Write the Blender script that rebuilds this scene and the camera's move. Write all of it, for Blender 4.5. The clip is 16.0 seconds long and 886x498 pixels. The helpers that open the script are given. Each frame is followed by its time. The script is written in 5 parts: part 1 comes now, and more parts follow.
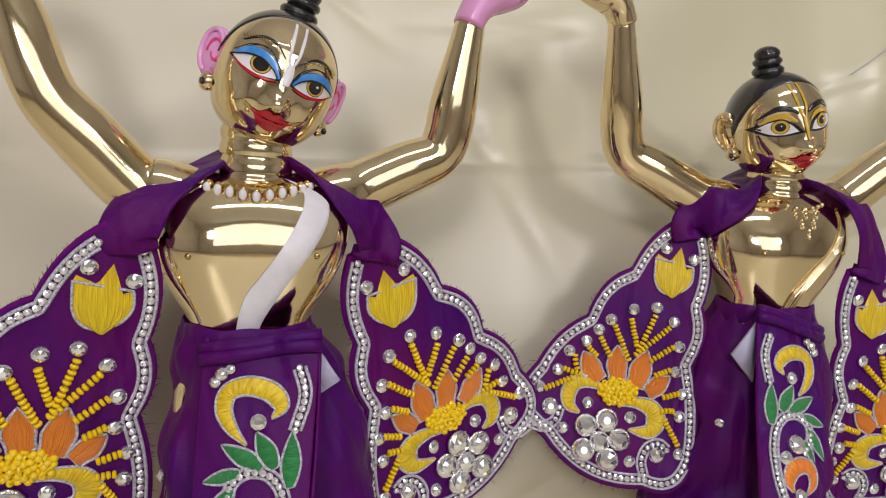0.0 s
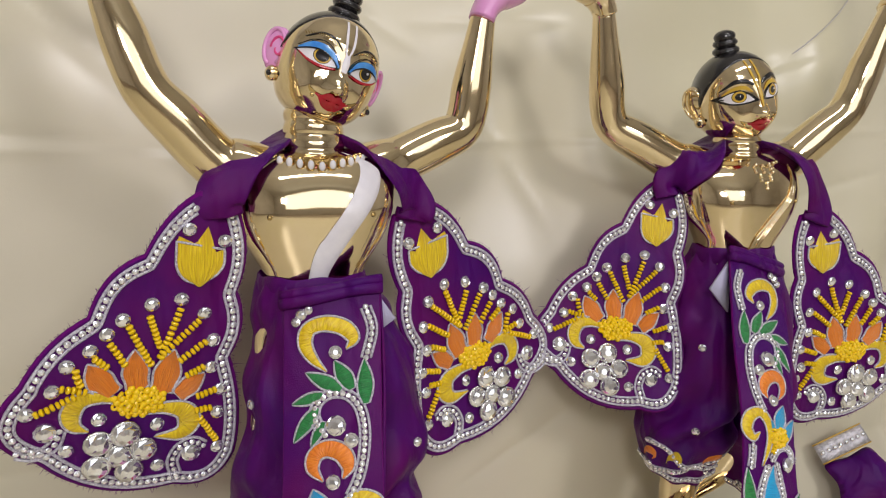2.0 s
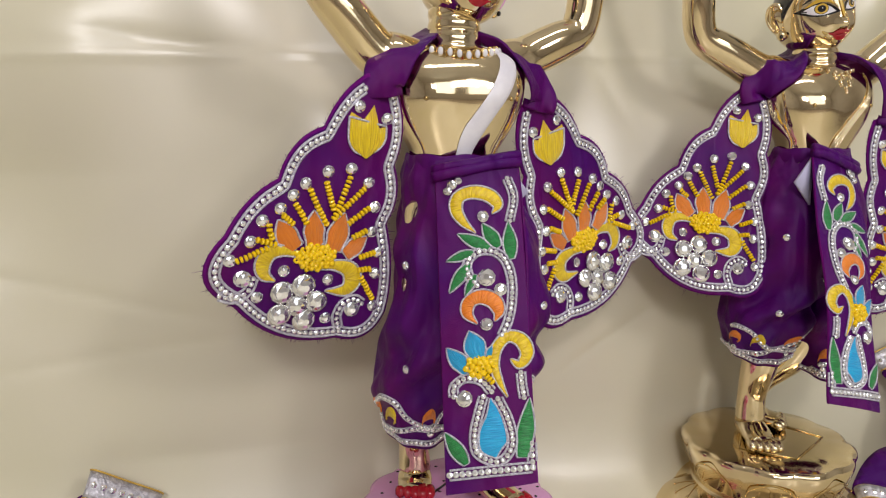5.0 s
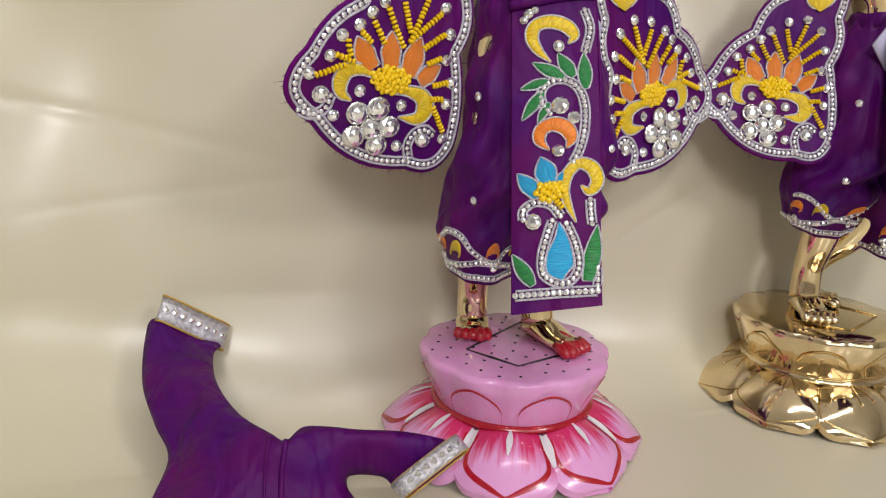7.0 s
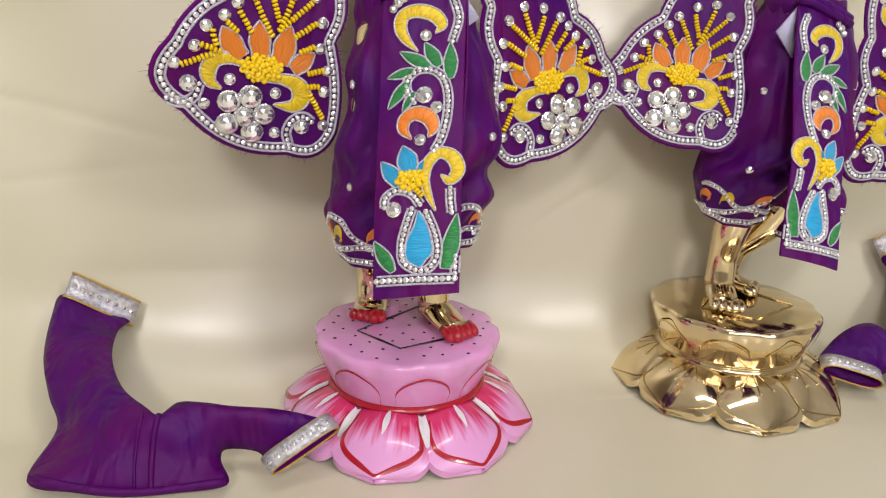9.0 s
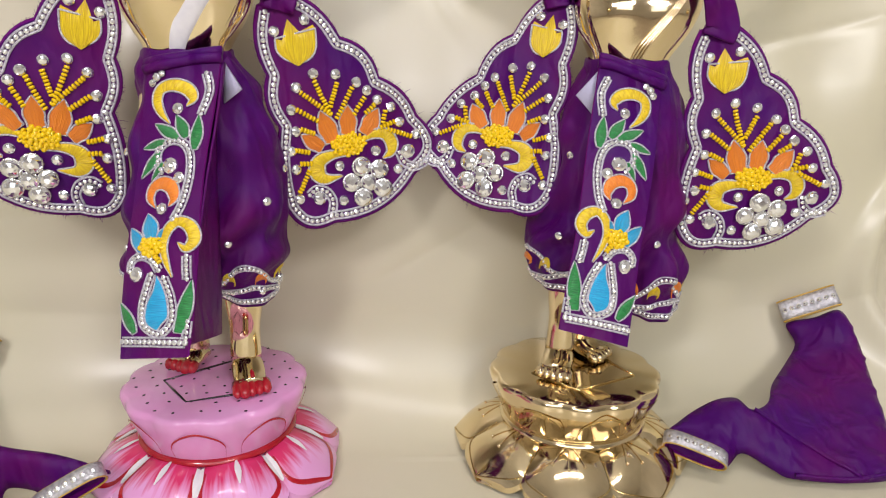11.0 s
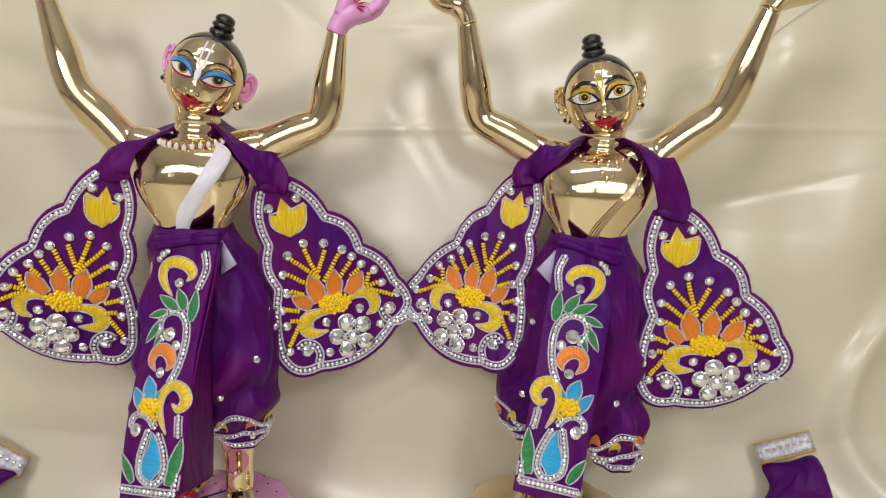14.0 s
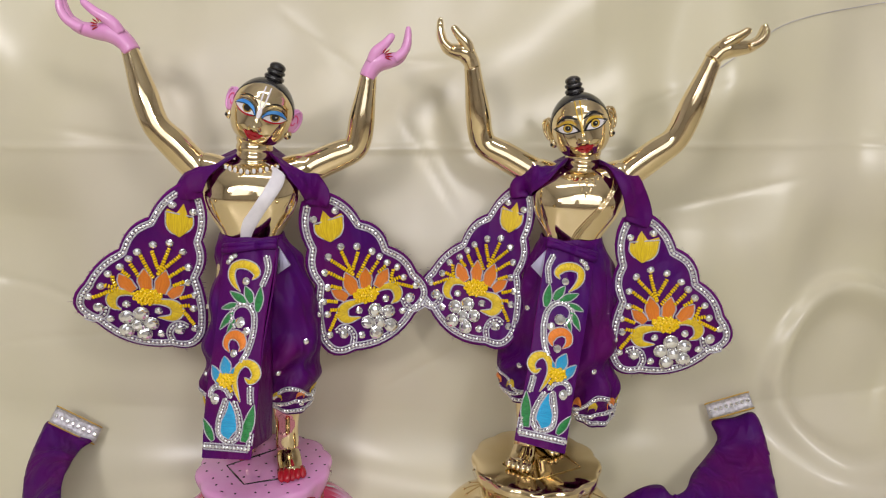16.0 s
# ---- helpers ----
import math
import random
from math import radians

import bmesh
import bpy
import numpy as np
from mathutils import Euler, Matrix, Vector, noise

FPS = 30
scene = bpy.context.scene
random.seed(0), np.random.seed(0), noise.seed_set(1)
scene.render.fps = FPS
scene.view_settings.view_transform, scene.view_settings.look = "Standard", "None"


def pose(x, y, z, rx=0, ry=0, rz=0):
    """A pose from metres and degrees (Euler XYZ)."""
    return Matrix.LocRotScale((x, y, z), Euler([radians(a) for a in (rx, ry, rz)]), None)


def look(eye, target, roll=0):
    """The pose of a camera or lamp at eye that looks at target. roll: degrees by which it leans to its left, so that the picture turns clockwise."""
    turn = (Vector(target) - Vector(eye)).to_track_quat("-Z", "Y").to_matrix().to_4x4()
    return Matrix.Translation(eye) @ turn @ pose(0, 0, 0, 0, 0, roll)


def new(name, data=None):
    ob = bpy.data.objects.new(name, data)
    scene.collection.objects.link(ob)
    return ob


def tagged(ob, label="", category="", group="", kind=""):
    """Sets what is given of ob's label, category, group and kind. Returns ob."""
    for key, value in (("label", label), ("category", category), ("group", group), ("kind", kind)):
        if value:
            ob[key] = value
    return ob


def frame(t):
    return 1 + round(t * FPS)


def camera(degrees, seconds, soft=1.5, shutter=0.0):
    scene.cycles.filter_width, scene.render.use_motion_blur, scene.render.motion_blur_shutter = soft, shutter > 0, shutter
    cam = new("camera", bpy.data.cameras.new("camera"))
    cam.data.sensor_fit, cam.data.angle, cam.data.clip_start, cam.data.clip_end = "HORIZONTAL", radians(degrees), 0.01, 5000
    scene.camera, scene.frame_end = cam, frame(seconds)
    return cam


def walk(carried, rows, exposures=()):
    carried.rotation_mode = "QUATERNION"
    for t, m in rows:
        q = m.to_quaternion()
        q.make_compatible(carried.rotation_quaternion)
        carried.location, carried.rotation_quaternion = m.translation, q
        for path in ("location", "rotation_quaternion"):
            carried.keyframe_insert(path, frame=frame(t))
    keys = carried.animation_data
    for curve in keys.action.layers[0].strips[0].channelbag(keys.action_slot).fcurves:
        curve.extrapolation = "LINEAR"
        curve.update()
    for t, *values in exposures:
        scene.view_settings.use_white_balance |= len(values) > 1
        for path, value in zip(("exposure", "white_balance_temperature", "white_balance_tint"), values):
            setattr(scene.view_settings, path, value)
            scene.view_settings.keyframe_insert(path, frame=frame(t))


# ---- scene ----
cam = camera(61.8, 16.0, soft=1.15)
METRES, EYE, TILT, LEAN, TURN = 0.8, 0.348, -10.0, -2.9, -16.0
ROWS = [
    (0.0, 0.0, 0.0, 0.0, -0.0, -0.0, -0.0),
    (0.5, -0.0056, -0.0084, -0.002, -2.44, 0.61, 0.35),
    (1.0, -0.0169, -0.03, -0.0075, -3.06, 0.81, 0.97),
    (1.5, -0.0229, -0.0542, -0.0172, -3.51, 0.47, 2.25),
    (2.0, -0.046, -0.0726, -0.0266, -3.33, 0.18, 2.96),
    (2.5, -0.0474, -0.0864, -0.0314, -5.13, 0.19, 3.33),
    (3.0, -0.0552, -0.098, -0.0355, -5.53, 0.44, 3.73),
    (3.5, -0.0712, -0.1146, -0.0445, -5.36, 0.81, 4.16),
    (4.0, -0.0903, -0.1208, -0.0562, -4.43, 0.49, 3.97),
    (6.5, -0.1601, -0.1351, -0.1487, -0.29, -3.64, 1.67),
    (7.0, -0.1574, -0.1373, -0.1659, 0.13, -4.84, 0.9),
    (7.5, -0.1557, -0.1448, -0.1836, 1.11, -6.4, 0.44),
    (8.0, -0.1372, -0.1472, -0.1722, 1.69, -6.1, 0.15),
    (8.5, -0.0997, -0.1497, -0.1613, 2.49, -6.35, 0.48),
    (9.0, -0.0473, -0.1443, -0.1568, 3.15, -6.97, 0.26),
    (9.5, 0.01, -0.1325, -0.1496, 4.65, -6.96, 0.56),
    (10.0, 0.0782, -0.1275, -0.1417, 7.5, -6.86, 0.02),
    (12.5, 0.2751, -0.1035, -0.0732, 16.67, -2.78, -0.13),
    (13.0, 0.274, -0.1108, -0.054, 17.39, -1.85, -0.23),
    (13.5, 0.2708, -0.1225, -0.0418, 17.51, -1.54, -0.64),
    (14.0, 0.2695, -0.1445, -0.028, 16.72, -2.01, -1.55),
    (14.5, 0.267, -0.179, -0.0189, 15.75, -2.55, -1.83),
    (15.0, 0.2659, -0.2117, -0.0138, 15.36, -2.76, -1.61),
    (15.5, 0.2688, -0.2497, -0.0086, 14.48, -3.19, -1.03),
    (16.0, 0.2701, -0.294, -0.0023, 14.42, -3.5, -1.01),
]
walk(cam, [(t, pose(0, 0, EYE, TILT, LEAN, TURN) @ pose(METRES * x, METRES * y, METRES * z, 90 + pitch, roll, yaw)) for t, x, y, z, yaw, pitch, roll in ROWS],
     [(0.0, -1.45), (4.0, -1.31), (7.5, -1.17), (10.0, -0.97), (12.5, -1.12), (16.0, -1.33)])

# ---- world, sun, lights ----
world = bpy.data.worlds.new("room_light")
scene.world = world
world.use_nodes = True
world.node_tree.nodes["Background"].inputs[0].default_value = (0.55, 0.58, 0.62, 1)
world.node_tree.nodes["Background"].inputs[1].default_value = 0.3


def area_lamp(name, eye, target, sx, sy, power, colour):
    d = bpy.data.lights.new(name, "AREA")
    d.shape, d.size, d.size_y, d.energy, d.color = "RECTANGLE", sx, sy, power, colour
    ob = new(name, d)
    ob.matrix_world = look(eye, target)
    return ob


area_lamp("room_lamp", (-0.50, -1.10, 1.02), (0.10, 0.33, 0.25), 0.24, 0.24, 18, (1.0, 0.945, 0.97))
area_lamp("room_lamp", (0.68, -1.10, 1.08), (0.15, 0.33, 0.25), 0.24, 0.24, 14, (1.0, 0.945, 0.97))
# unseen overhead strip, added as fill for the room and the brass
area_lamp("overhead_fill", (0.15, -0.35, 2.0), (0.15, 0.3, 0.2), 1.2, 0.10, 16, (1.0, 0.95, 0.99))
# large cool panel added behind the camera: fill, and a pale reflection in the brass
area_lamp("front_fill", (0.2, -2.1, 1.0), (0.15, 0.3, 0.3), 1.7, 1.8, 38, (0.89, 0.925, 1.0))


# ---- materials ----
def mat(name, colour, rough=0.5, metal=0.0, colour2=None, scale=60.0, bump=0.0, bump_scale=400.0, coat=0.0,
        sheen=0.0, sheen_tint=(1, 1, 1), spec=0.5, rough2=None, uv=None, emission=None, tweak=None, aniso=0.0):
    m = bpy.data.materials.new(name)
    m.use_nodes = True
    nt = m.node_tree
    b = nt.nodes["Principled BSDF"]
    b.inputs["Base Color"].default_value = (*colour, 1)
    b.inputs["Roughness"].default_value = rough
    b.inputs["Metallic"].default_value = metal
    b.inputs["Coat Weight"].default_value = coat
    b.inputs["Coat Roughness"].default_value = 0.08
    b.inputs["Sheen Weight"].default_value = sheen
    b.inputs["Sheen Tint"].default_value = (*sheen_tint, 1)
    b.inputs["Sheen Roughness"].default_value = 0.4
    b.inputs["Anisotropic"].default_value = aniso
    b.inputs["Specular IOR Level"].default_value = spec
    co = nt.nodes.new("ShaderNodeTexCoord")
    src = co.outputs["UV"] if uv else co.outputs["Object"]
    mp = nt.nodes.new("ShaderNodeMapping")
    nt.links.new(src, mp.inputs[0])
    if uv:
        mp.inputs["Scale"].default_value = uv
    n1 = nt.nodes.new("ShaderNodeTexNoise")
    n1.inputs["Scale"].default_value = scale
    n1.inputs["Detail"].default_value = 5
    nt.links.new(mp.outputs[0] if uv else src, n1.inputs["Vector"])
    if colour2 is not None:
        mix = nt.nodes.new("ShaderNodeMix")
        mix.data_type = "RGBA"
        ramp = nt.nodes.new("ShaderNodeMapRange")
        ramp.inputs[1].default_value, ramp.inputs[2].default_value = 0.35, 0.65
        nt.links.new(n1.outputs[0], ramp.inputs[0])
        nt.links.new(ramp.outputs[0], mix.inputs["Factor"])
        mix.inputs["A"].default_value = (*colour, 1)
        mix.inputs["B"].default_value = (*colour2, 1)
        nt.links.new(mix.outputs["Result"], b.inputs["Base Color"])
    if rough2 is not None:
        rr = nt.nodes.new("ShaderNodeMapRange")
        rr.inputs[1].default_value, rr.inputs[2].default_value = 0.35, 0.7
        rr.inputs[3].default_value, rr.inputs[4].default_value = rough, rough2
        nt.links.new(n1.outputs[0], rr.inputs[0])
        nt.links.new(rr.outputs[0], b.inputs["Roughness"])
    if bump:
        n2 = nt.nodes.new("ShaderNodeTexNoise")
        n2.inputs["Scale"].default_value = bump_scale
        n2.inputs["Detail"].default_value = 3
        nt.links.new(mp.outputs[0] if uv else src, n2.inputs["Vector"])
        bp = nt.nodes.new("ShaderNodeBump")
        bp.inputs["Strength"].default_value = bump
        bp.inputs["Distance"].default_value = 0.001
        nt.links.new(n2.outputs[0], bp.inputs["Height"])
        nt.links.new(bp.outputs[0], b.inputs["Normal"])
    if emission:
        b.inputs["Emission Color"].default_value = (*emission[0], 1)
        b.inputs["Emission Strength"].default_value = emission[1]
    return m


def paint_streaks(m, low, high):
    """Brushed red on pink along the petal: fades towards the tip in uneven strokes."""
    nt = m.node_tree
    b = nt.nodes["Principled BSDF"]
    co = nt.nodes.new("ShaderNodeTexCoord")
    sep = nt.nodes.new("ShaderNodeSeparateXYZ")
    nt.links.new(co.outputs["UV"], sep.inputs[0])
    mp = nt.nodes.new("ShaderNodeMapping")
    mp.inputs["Scale"].default_value = (14, 1.2, 1)
    nt.links.new(co.outputs["UV"], mp.inputs[0])
    n = nt.nodes.new("ShaderNodeTexNoise")
    n.inputs["Scale"].default_value = 1.0
    nt.links.new(mp.outputs[0], n.inputs["Vector"])
    add = nt.nodes.new("ShaderNodeMath")
    add.operation = "MULTIPLY_ADD"
    nt.links.new(n.outputs[0], add.inputs[0])
    add.inputs[1].default_value = 0.9
    nt.links.new(sep.outputs["Y"], add.inputs[2])
    ramp = nt.nodes.new("ShaderNodeMapRange")
    ramp.inputs[1].default_value, ramp.inputs[2].default_value = 0.64, 0.92
    nt.links.new(add.outputs[0], ramp.inputs[0])
    mix = nt.nodes.new("ShaderNodeMix")
    mix.data_type = "RGBA"
    nt.links.new(ramp.outputs[0], mix.inputs["Factor"])
    mix.inputs["A"].default_value = (*high, 1)
    mix.inputs["B"].default_value = (*low, 1)
    nt.links.new(mix.outputs["Result"], b.inputs["Base Color"])
    return m


CREAM = mat("cream_satin", (0.658, 0.620, 0.440), 0.31, colour2=(0.678, 0.630, 0.495), scale=4, bump=0.05, bump_scale=1500, spec=0.7,
            sheen=0.15, sheen_tint=(1, 0.95, 0.8))
PURPLE = mat("purple_satin", (0.060, 0.0008, 0.124), 0.38, colour2=(0.102, 0.0007, 0.104), scale=20, bump=0.3, bump_scale=1800, spec=0.17,
             sheen=0.02, sheen_tint=(0.85, 0.12, 0.75), rough2=0.5)


def soft_creases(m, scale, height):
    """Adds shallow slanting creases of limp satin over the fine weave."""
    nt = m.node_tree
    b = nt.nodes["Principled BSDF"]
    weave = b.inputs["Normal"].links[0].from_socket
    co = nt.nodes.new("ShaderNodeTexCoord")
    mp = nt.nodes.new("ShaderNodeMapping")
    mp.inputs["Rotation"].default_value = (0.3, 0.6, 0.2)
    mp.inputs["Scale"].default_value = (1.0, 1.0, 0.32)
    nt.links.new(co.outputs["Object"], mp.inputs[0])
    n = nt.nodes.new("ShaderNodeTexNoise")
    n.inputs["Scale"].default_value = scale
    n.inputs["Detail"].default_value = 2
    n.inputs["Distortion"].default_value = 0.6
    nt.links.new(mp.outputs[0], n.inputs["Vector"])
    bp = nt.nodes.new("ShaderNodeBump")
    bp.inputs["Strength"].default_value = 0.8
    bp.inputs["Distance"].default_value = height
    nt.links.new(n.outputs[0], bp.inputs["Height"])
    nt.links.new(weave, bp.inputs["Normal"])
    nt.links.new(bp.outputs[0], b.inputs["Normal"])


soft_creases(PURPLE, 48, 0.009)
PURPLE_EDGE = mat("purple_velvet_edge", (0.15, 0.004, 0.17), 0.85, spec=0.1, bump=0.6, bump_scale=2500, sheen=0.1, sheen_tint=(0.8, 0.2, 0.8))
BRASS = mat("polished_brass", (0.87, 0.73, 0.48), 0.06, 1.0, colour2=(0.82, 0.67, 0.42), scale=30, rough2=0.13, bump=0.03, bump_scale=300)
# tarnish and engraving; also stands in for shade in nostrils and mouth corners
BRASS_OLD = mat("tarnished_shade_brass", (0.70, 0.52, 0.22), 0.16, 1.0, colour2=(0.42, 0.29, 0.12), scale=45, rough2=0.3, bump=0.12, bump_scale=220)
BLACK = mat("black_enamel", (0.012, 0.011, 0.012), 0.16, bump=0.06, bump_scale=300, coat=0.4, rough2=0.3)
WHITE = mat("white_enamel", (0.80, 0.78, 0.80), 0.35, colour2=(0.72, 0.70, 0.74), scale=120, bump=0.15, bump_scale=500)
RED = mat("red_enamel", (0.47, 0.008, 0.022), 0.22, coat=0.4, colour2=(0.38, 0.006, 0.018), scale=200)
PINK = mat("pink_enamel", (0.79, 0.37, 0.68), 0.25, coat=0.4, colour2=(0.77, 0.33, 0.64), scale=70, bump=0.05, bump_scale=250)
PETAL = paint_streaks(mat("brushed_pink_enamel", (0.8, 0.36, 0.62), 0.25, coat=0.4, bump=0.05, bump_scale=250), (0.79, 0.37, 0.68), (0.66, 0.03, 0.14))
ROSE = mat("rose_red_enamel", (0.72, 0.06, 0.24), 0.28, coat=0.3)
BLUE = mat("blue_enamel", (0.03, 0.22, 0.70), 0.3, coat=0.3, colour2=(0.10, 0.36, 0.80), scale=150)
BROWN = mat("brown_enamel", (0.28, 0.14, 0.02), 0.15, coat=0.6)
OCHRE = mat("yellow_ochre_enamel", (0.62, 0.40, 0.04), 0.3, coat=0.3)
SILVER = mat("silver_setting", (0.75, 0.74, 0.74), 0.22, 1.0, bump=0.2, bump_scale=1500)
CRYSTAL = mat("foil_backed_crystal", (0.93, 0.94, 0.96), 0.09, 0.72)
GEMSTONE = mat("cut_crystal", (0.95, 0.96, 0.98), 0.03, 0.88)
CORD = mat("silver_white_cord", (0.80, 0.78, 0.84), 0.4, 0.25, colour2=(0.36, 0.33, 0.42), scale=1300, bump=0.7, bump_scale=1600, sheen=0.3)
STITCH = (1.2, 42, 1)
YELLOW = mat("yellow_silk_stitch", (0.90, 0.68, 0.016), 0.34, colour2=(0.66, 0.42, 0.010), scale=1, bump=1.0, bump_scale=1, uv=STITCH, sheen=0.2)
ORANGE = mat("orange_silk_stitch", (0.95, 0.30, 0.03), 0.34, colour2=(0.80, 0.19, 0.015), scale=1, bump=1.0, bump_scale=1, uv=STITCH, sheen=0.2)
GREEN = mat("green_silk_stitch", (0.03, 0.34, 0.08), 0.36, colour2=(0.012, 0.16, 0.04), scale=1, bump=1.0, bump_scale=1, uv=STITCH, sheen=0.2)
CYAN = mat("blue_silk_stitch", (0.02, 0.50, 0.85), 0.34, colour2=(0.012, 0.32, 0.68), scale=1, bump=1.0, bump_scale=1, uv=STITCH, sheen=0.2)
LONG = (30, 1.6, 1)
YELLOW_L = mat("yellow_silk_long_stitch", (0.90, 0.68, 0.016), 0.34, colour2=(0.66, 0.42, 0.010), scale=1, bump=1.0, bump_scale=1, uv=LONG, sheen=0.2)
ORANGE_L = mat("orange_silk_long_stitch", (0.95, 0.30, 0.03), 0.34, colour2=(0.80, 0.19, 0.015), scale=1, bump=1.0, bump_scale=1, uv=LONG, sheen=0.2)
CYAN_L = mat("blue_silk_long_stitch", (0.02, 0.50, 0.85), 0.34, colour2=(0.012, 0.32, 0.68), scale=1, bump=1.0, bump_scale=1, uv=LONG, sheen=0.2)
BEAD = mat("yellow_glass_bead", (0.92, 0.62, 0.008), 0.18, coat=0.4)
LACE = mat("silver_lace", (0.66, 0.65, 0.68), 0.3, 0.6, colour2=(0.4, 0.39, 0.42), scale=350, bump=0.9, bump_scale=700)
GOLD_EDGE = mat("gold_thread", (0.62, 0.40, 0.08), 0.4, 0.5, bump=0.4, bump_scale=1500)
TAPE = mat("white_hook_tape", (0.55, 0.53, 0.72), 0.7, bump=0.6, bump_scale=1600)
WALL = mat("painted_wall", (0.80, 0.78, 0.76), 0.7, colour2=(0.72, 0.69, 0.66), scale=2)
CEIL = mat("white_ceiling", (0.86, 0.85, 0.82), 0.8, colour2=(0.8, 0.79, 0.76), scale=2)
FLOORM = mat("stone_floor", (0.40, 0.33, 0.26), 0.5, colour2=(0.34, 0.27, 0.2), scale=6)


# ---- mesh helpers ----
class Geo:
    """Collects vertices, faces, material numbers and stitch coordinates of one mesh."""

    def __init__(self):
        self.v, self.f, self.m, self.uv = [], [], [], []

    def grid(self, rows, mat_i=0, close=False, cap=False, flip=False):
        """Rows of equally many points joined into a sheet; close joins each row's ends, cap fills the end rows."""
        base, nr, nc = len(self.v), len(rows), len(rows[0])
        for r in rows:
            self.v.extend(tuple(p) for p in r)
        for i in range(nr - 1):
            for j in range(nc if close else nc - 1):
                k = (j + 1) % nc
                q = [base + i * nc + j, base + i * nc + k, base + (i + 1) * nc + k, base + (i + 1) * nc + j]
                self.f.append(q[::-1] if flip else q)
                self.m.append(mat_i)
                u = [(j / (nc - 1 + close), i / (nr - 1)), ((j + 1) / (nc - 1 + close), i / (nr - 1)),
                     ((j + 1) / (nc - 1 + close), (i + 1) / (nr - 1)), (j / (nc - 1 + close), (i + 1) / (nr - 1))]
                self.uv.append(u[::-1] if flip else u)
        if cap:
            for i, rev in ((0, True), (nr - 1, False)):
                q = [base + i * nc + j for j in range(nc)]
                self.f.append(q[::-1] if rev else q)
                self.m.append(mat_i)
                self.uv.append([(0.5, 0.5)] * nc)

    def tube(self, path, radii, n=16, mat_i=0, flat=1.0, cap=True):
        """A round (or flattened) tube along a path, with smooth frames."""
        path = [Vector(p) for p in path]
        side, rows = None, []
        for i, p in enumerate(path):
            d = (path[min(i + 1, len(path) - 1)] - path[max(i - 1, 0)]).normalized()
            if side is None:
                side = d.cross(Vector((0, 1, 0.02)))
            side = (side - d * side.dot(d)).normalized()
            up = d.cross(side)
            r = radii[i] if not isinstance(radii, (int, float)) else radii
            rows.append([p + side * (r * math.cos(a)) + up * (r * flat * math.sin(a)) for a in (2 * math.pi * k / n for k in range(n))])
        self.grid(rows, mat_i, close=True, cap=cap)

    def ball(self, c, rx, ry, rz, n=20, k=12, mat_i=0, rot=None):
        c = Vector(c)
        rows = []
        for i in range(k + 1):
            a = math.pi * (i + 0.02) / (k + 0.04)
            row = []
            for j in range(n):
                b = 2 * math.pi * j / n
                p = Vector((rx * math.sin(a) * math.cos(b), ry * math.sin(a) * math.sin(b), rz * math.cos(a)))
                row.append(c + (rot @ p if rot else p))
            rows.append(row)
        self.grid(rows, mat_i, close=True, cap=True)

    def mesh(self, name, mats, smooth=True):
        me = bpy.data.meshes.new(name)
        me.from_pydata(self.v, [], self.f)
        layer = me.uv_layers.new(name="stitch")
        flat = np.array([c for face in self.uv for uv in face for c in uv], dtype=np.float32)
        layer.data.foreach_set("uv", flat)
        for m in mats:
            me.materials.append(m)
        me.polygons.foreach_set("material_index", self.m)
        me.polygons.foreach_set("use_smooth", [smooth] * len(self.f))
        me.update()
        return me


def piece(name, geo, mats, parent=None, label="", smooth=True):
    """One mesh object; under its parent where one is given."""
    me = geo if isinstance(geo, bpy.types.Mesh) else geo.mesh(name, mats if isinstance(mats, (list, tuple)) else [mats], smooth)
    ob = new(name, me)
    if parent is not None:
        ob.parent = parent
    if label:
        tagged(ob, label)
    return ob


def thing(name, label, category, group=""):
    ob = new(name)
    ob.empty_display_size = 0.02
    return tagged(ob, label, category, group)


def spline(points, n=8, closed=False):
    """A smooth curve through the points (Catmull-Rom); points of any dimension."""
    P = [np.array(p, float) for p in points]
    N = len(P)
    out = []
    for i in range(N if closed else N - 1):
        if closed:
            a, b, c, d = P[i - 1], P[i], P[(i + 1) % N], P[(i + 2) % N]
        else:
            b, c = P[i], P[i + 1]
            a, d = (P[i - 1] if i else 2 * b - c), (P[i + 2] if i + 2 < N else 2 * c - b)
        for k in range(n):
            t = k / n
            out.append(0.5 * (2 * b + (c - a) * t + (2 * a - 5 * b + 4 * c - d) * t * t + (3 * b - a - 3 * c + d) * t ** 3))
    if not closed:
        out.append(P[-1])
    return out


def even(path, step):
    """Points along a path at an even step, with the direction there."""
    P = np.array(path, float)
    seg = np.linalg.norm(np.diff(P, axis=0), axis=1)
    s = np.concatenate([[0], np.cumsum(seg)])
    n = max(2, int(round(s[-1] / step)) + 1)
    q = np.linspace(0, s[-1], n)
    out = np.stack([np.interp(q, s, P[:, k]) for k in range(P.shape[1])], 1)
    return out


def ribbon2(path, widths, cols=7, n=6):
    """Rows of flat points across a smooth stroke, widths given at the path's points; the third value is the dome from 0 to 1."""
    C = spline([(*p, w) for p, w in zip(path, widths)], n)
    rows = []
    for i, c in enumerate(C):
        a, b = C[max(i - 1, 0)], C[min(i + 1, len(C) - 1)]
        d = (b - a)[:2]
        d = d / (np.linalg.norm(d) + 1e-9)
        nrm = np.array((-d[1], d[0]))
        row = []
        for k in range(cols):
            t = 2 * k / (cols - 1) - 1
            q = c[:2] + nrm * t * max(c[2], 1e-4) * 0.5
            row.append((q[0], q[1], math.sqrt(max(0, 1 - t * t))))
        rows.append(row)
    return rows


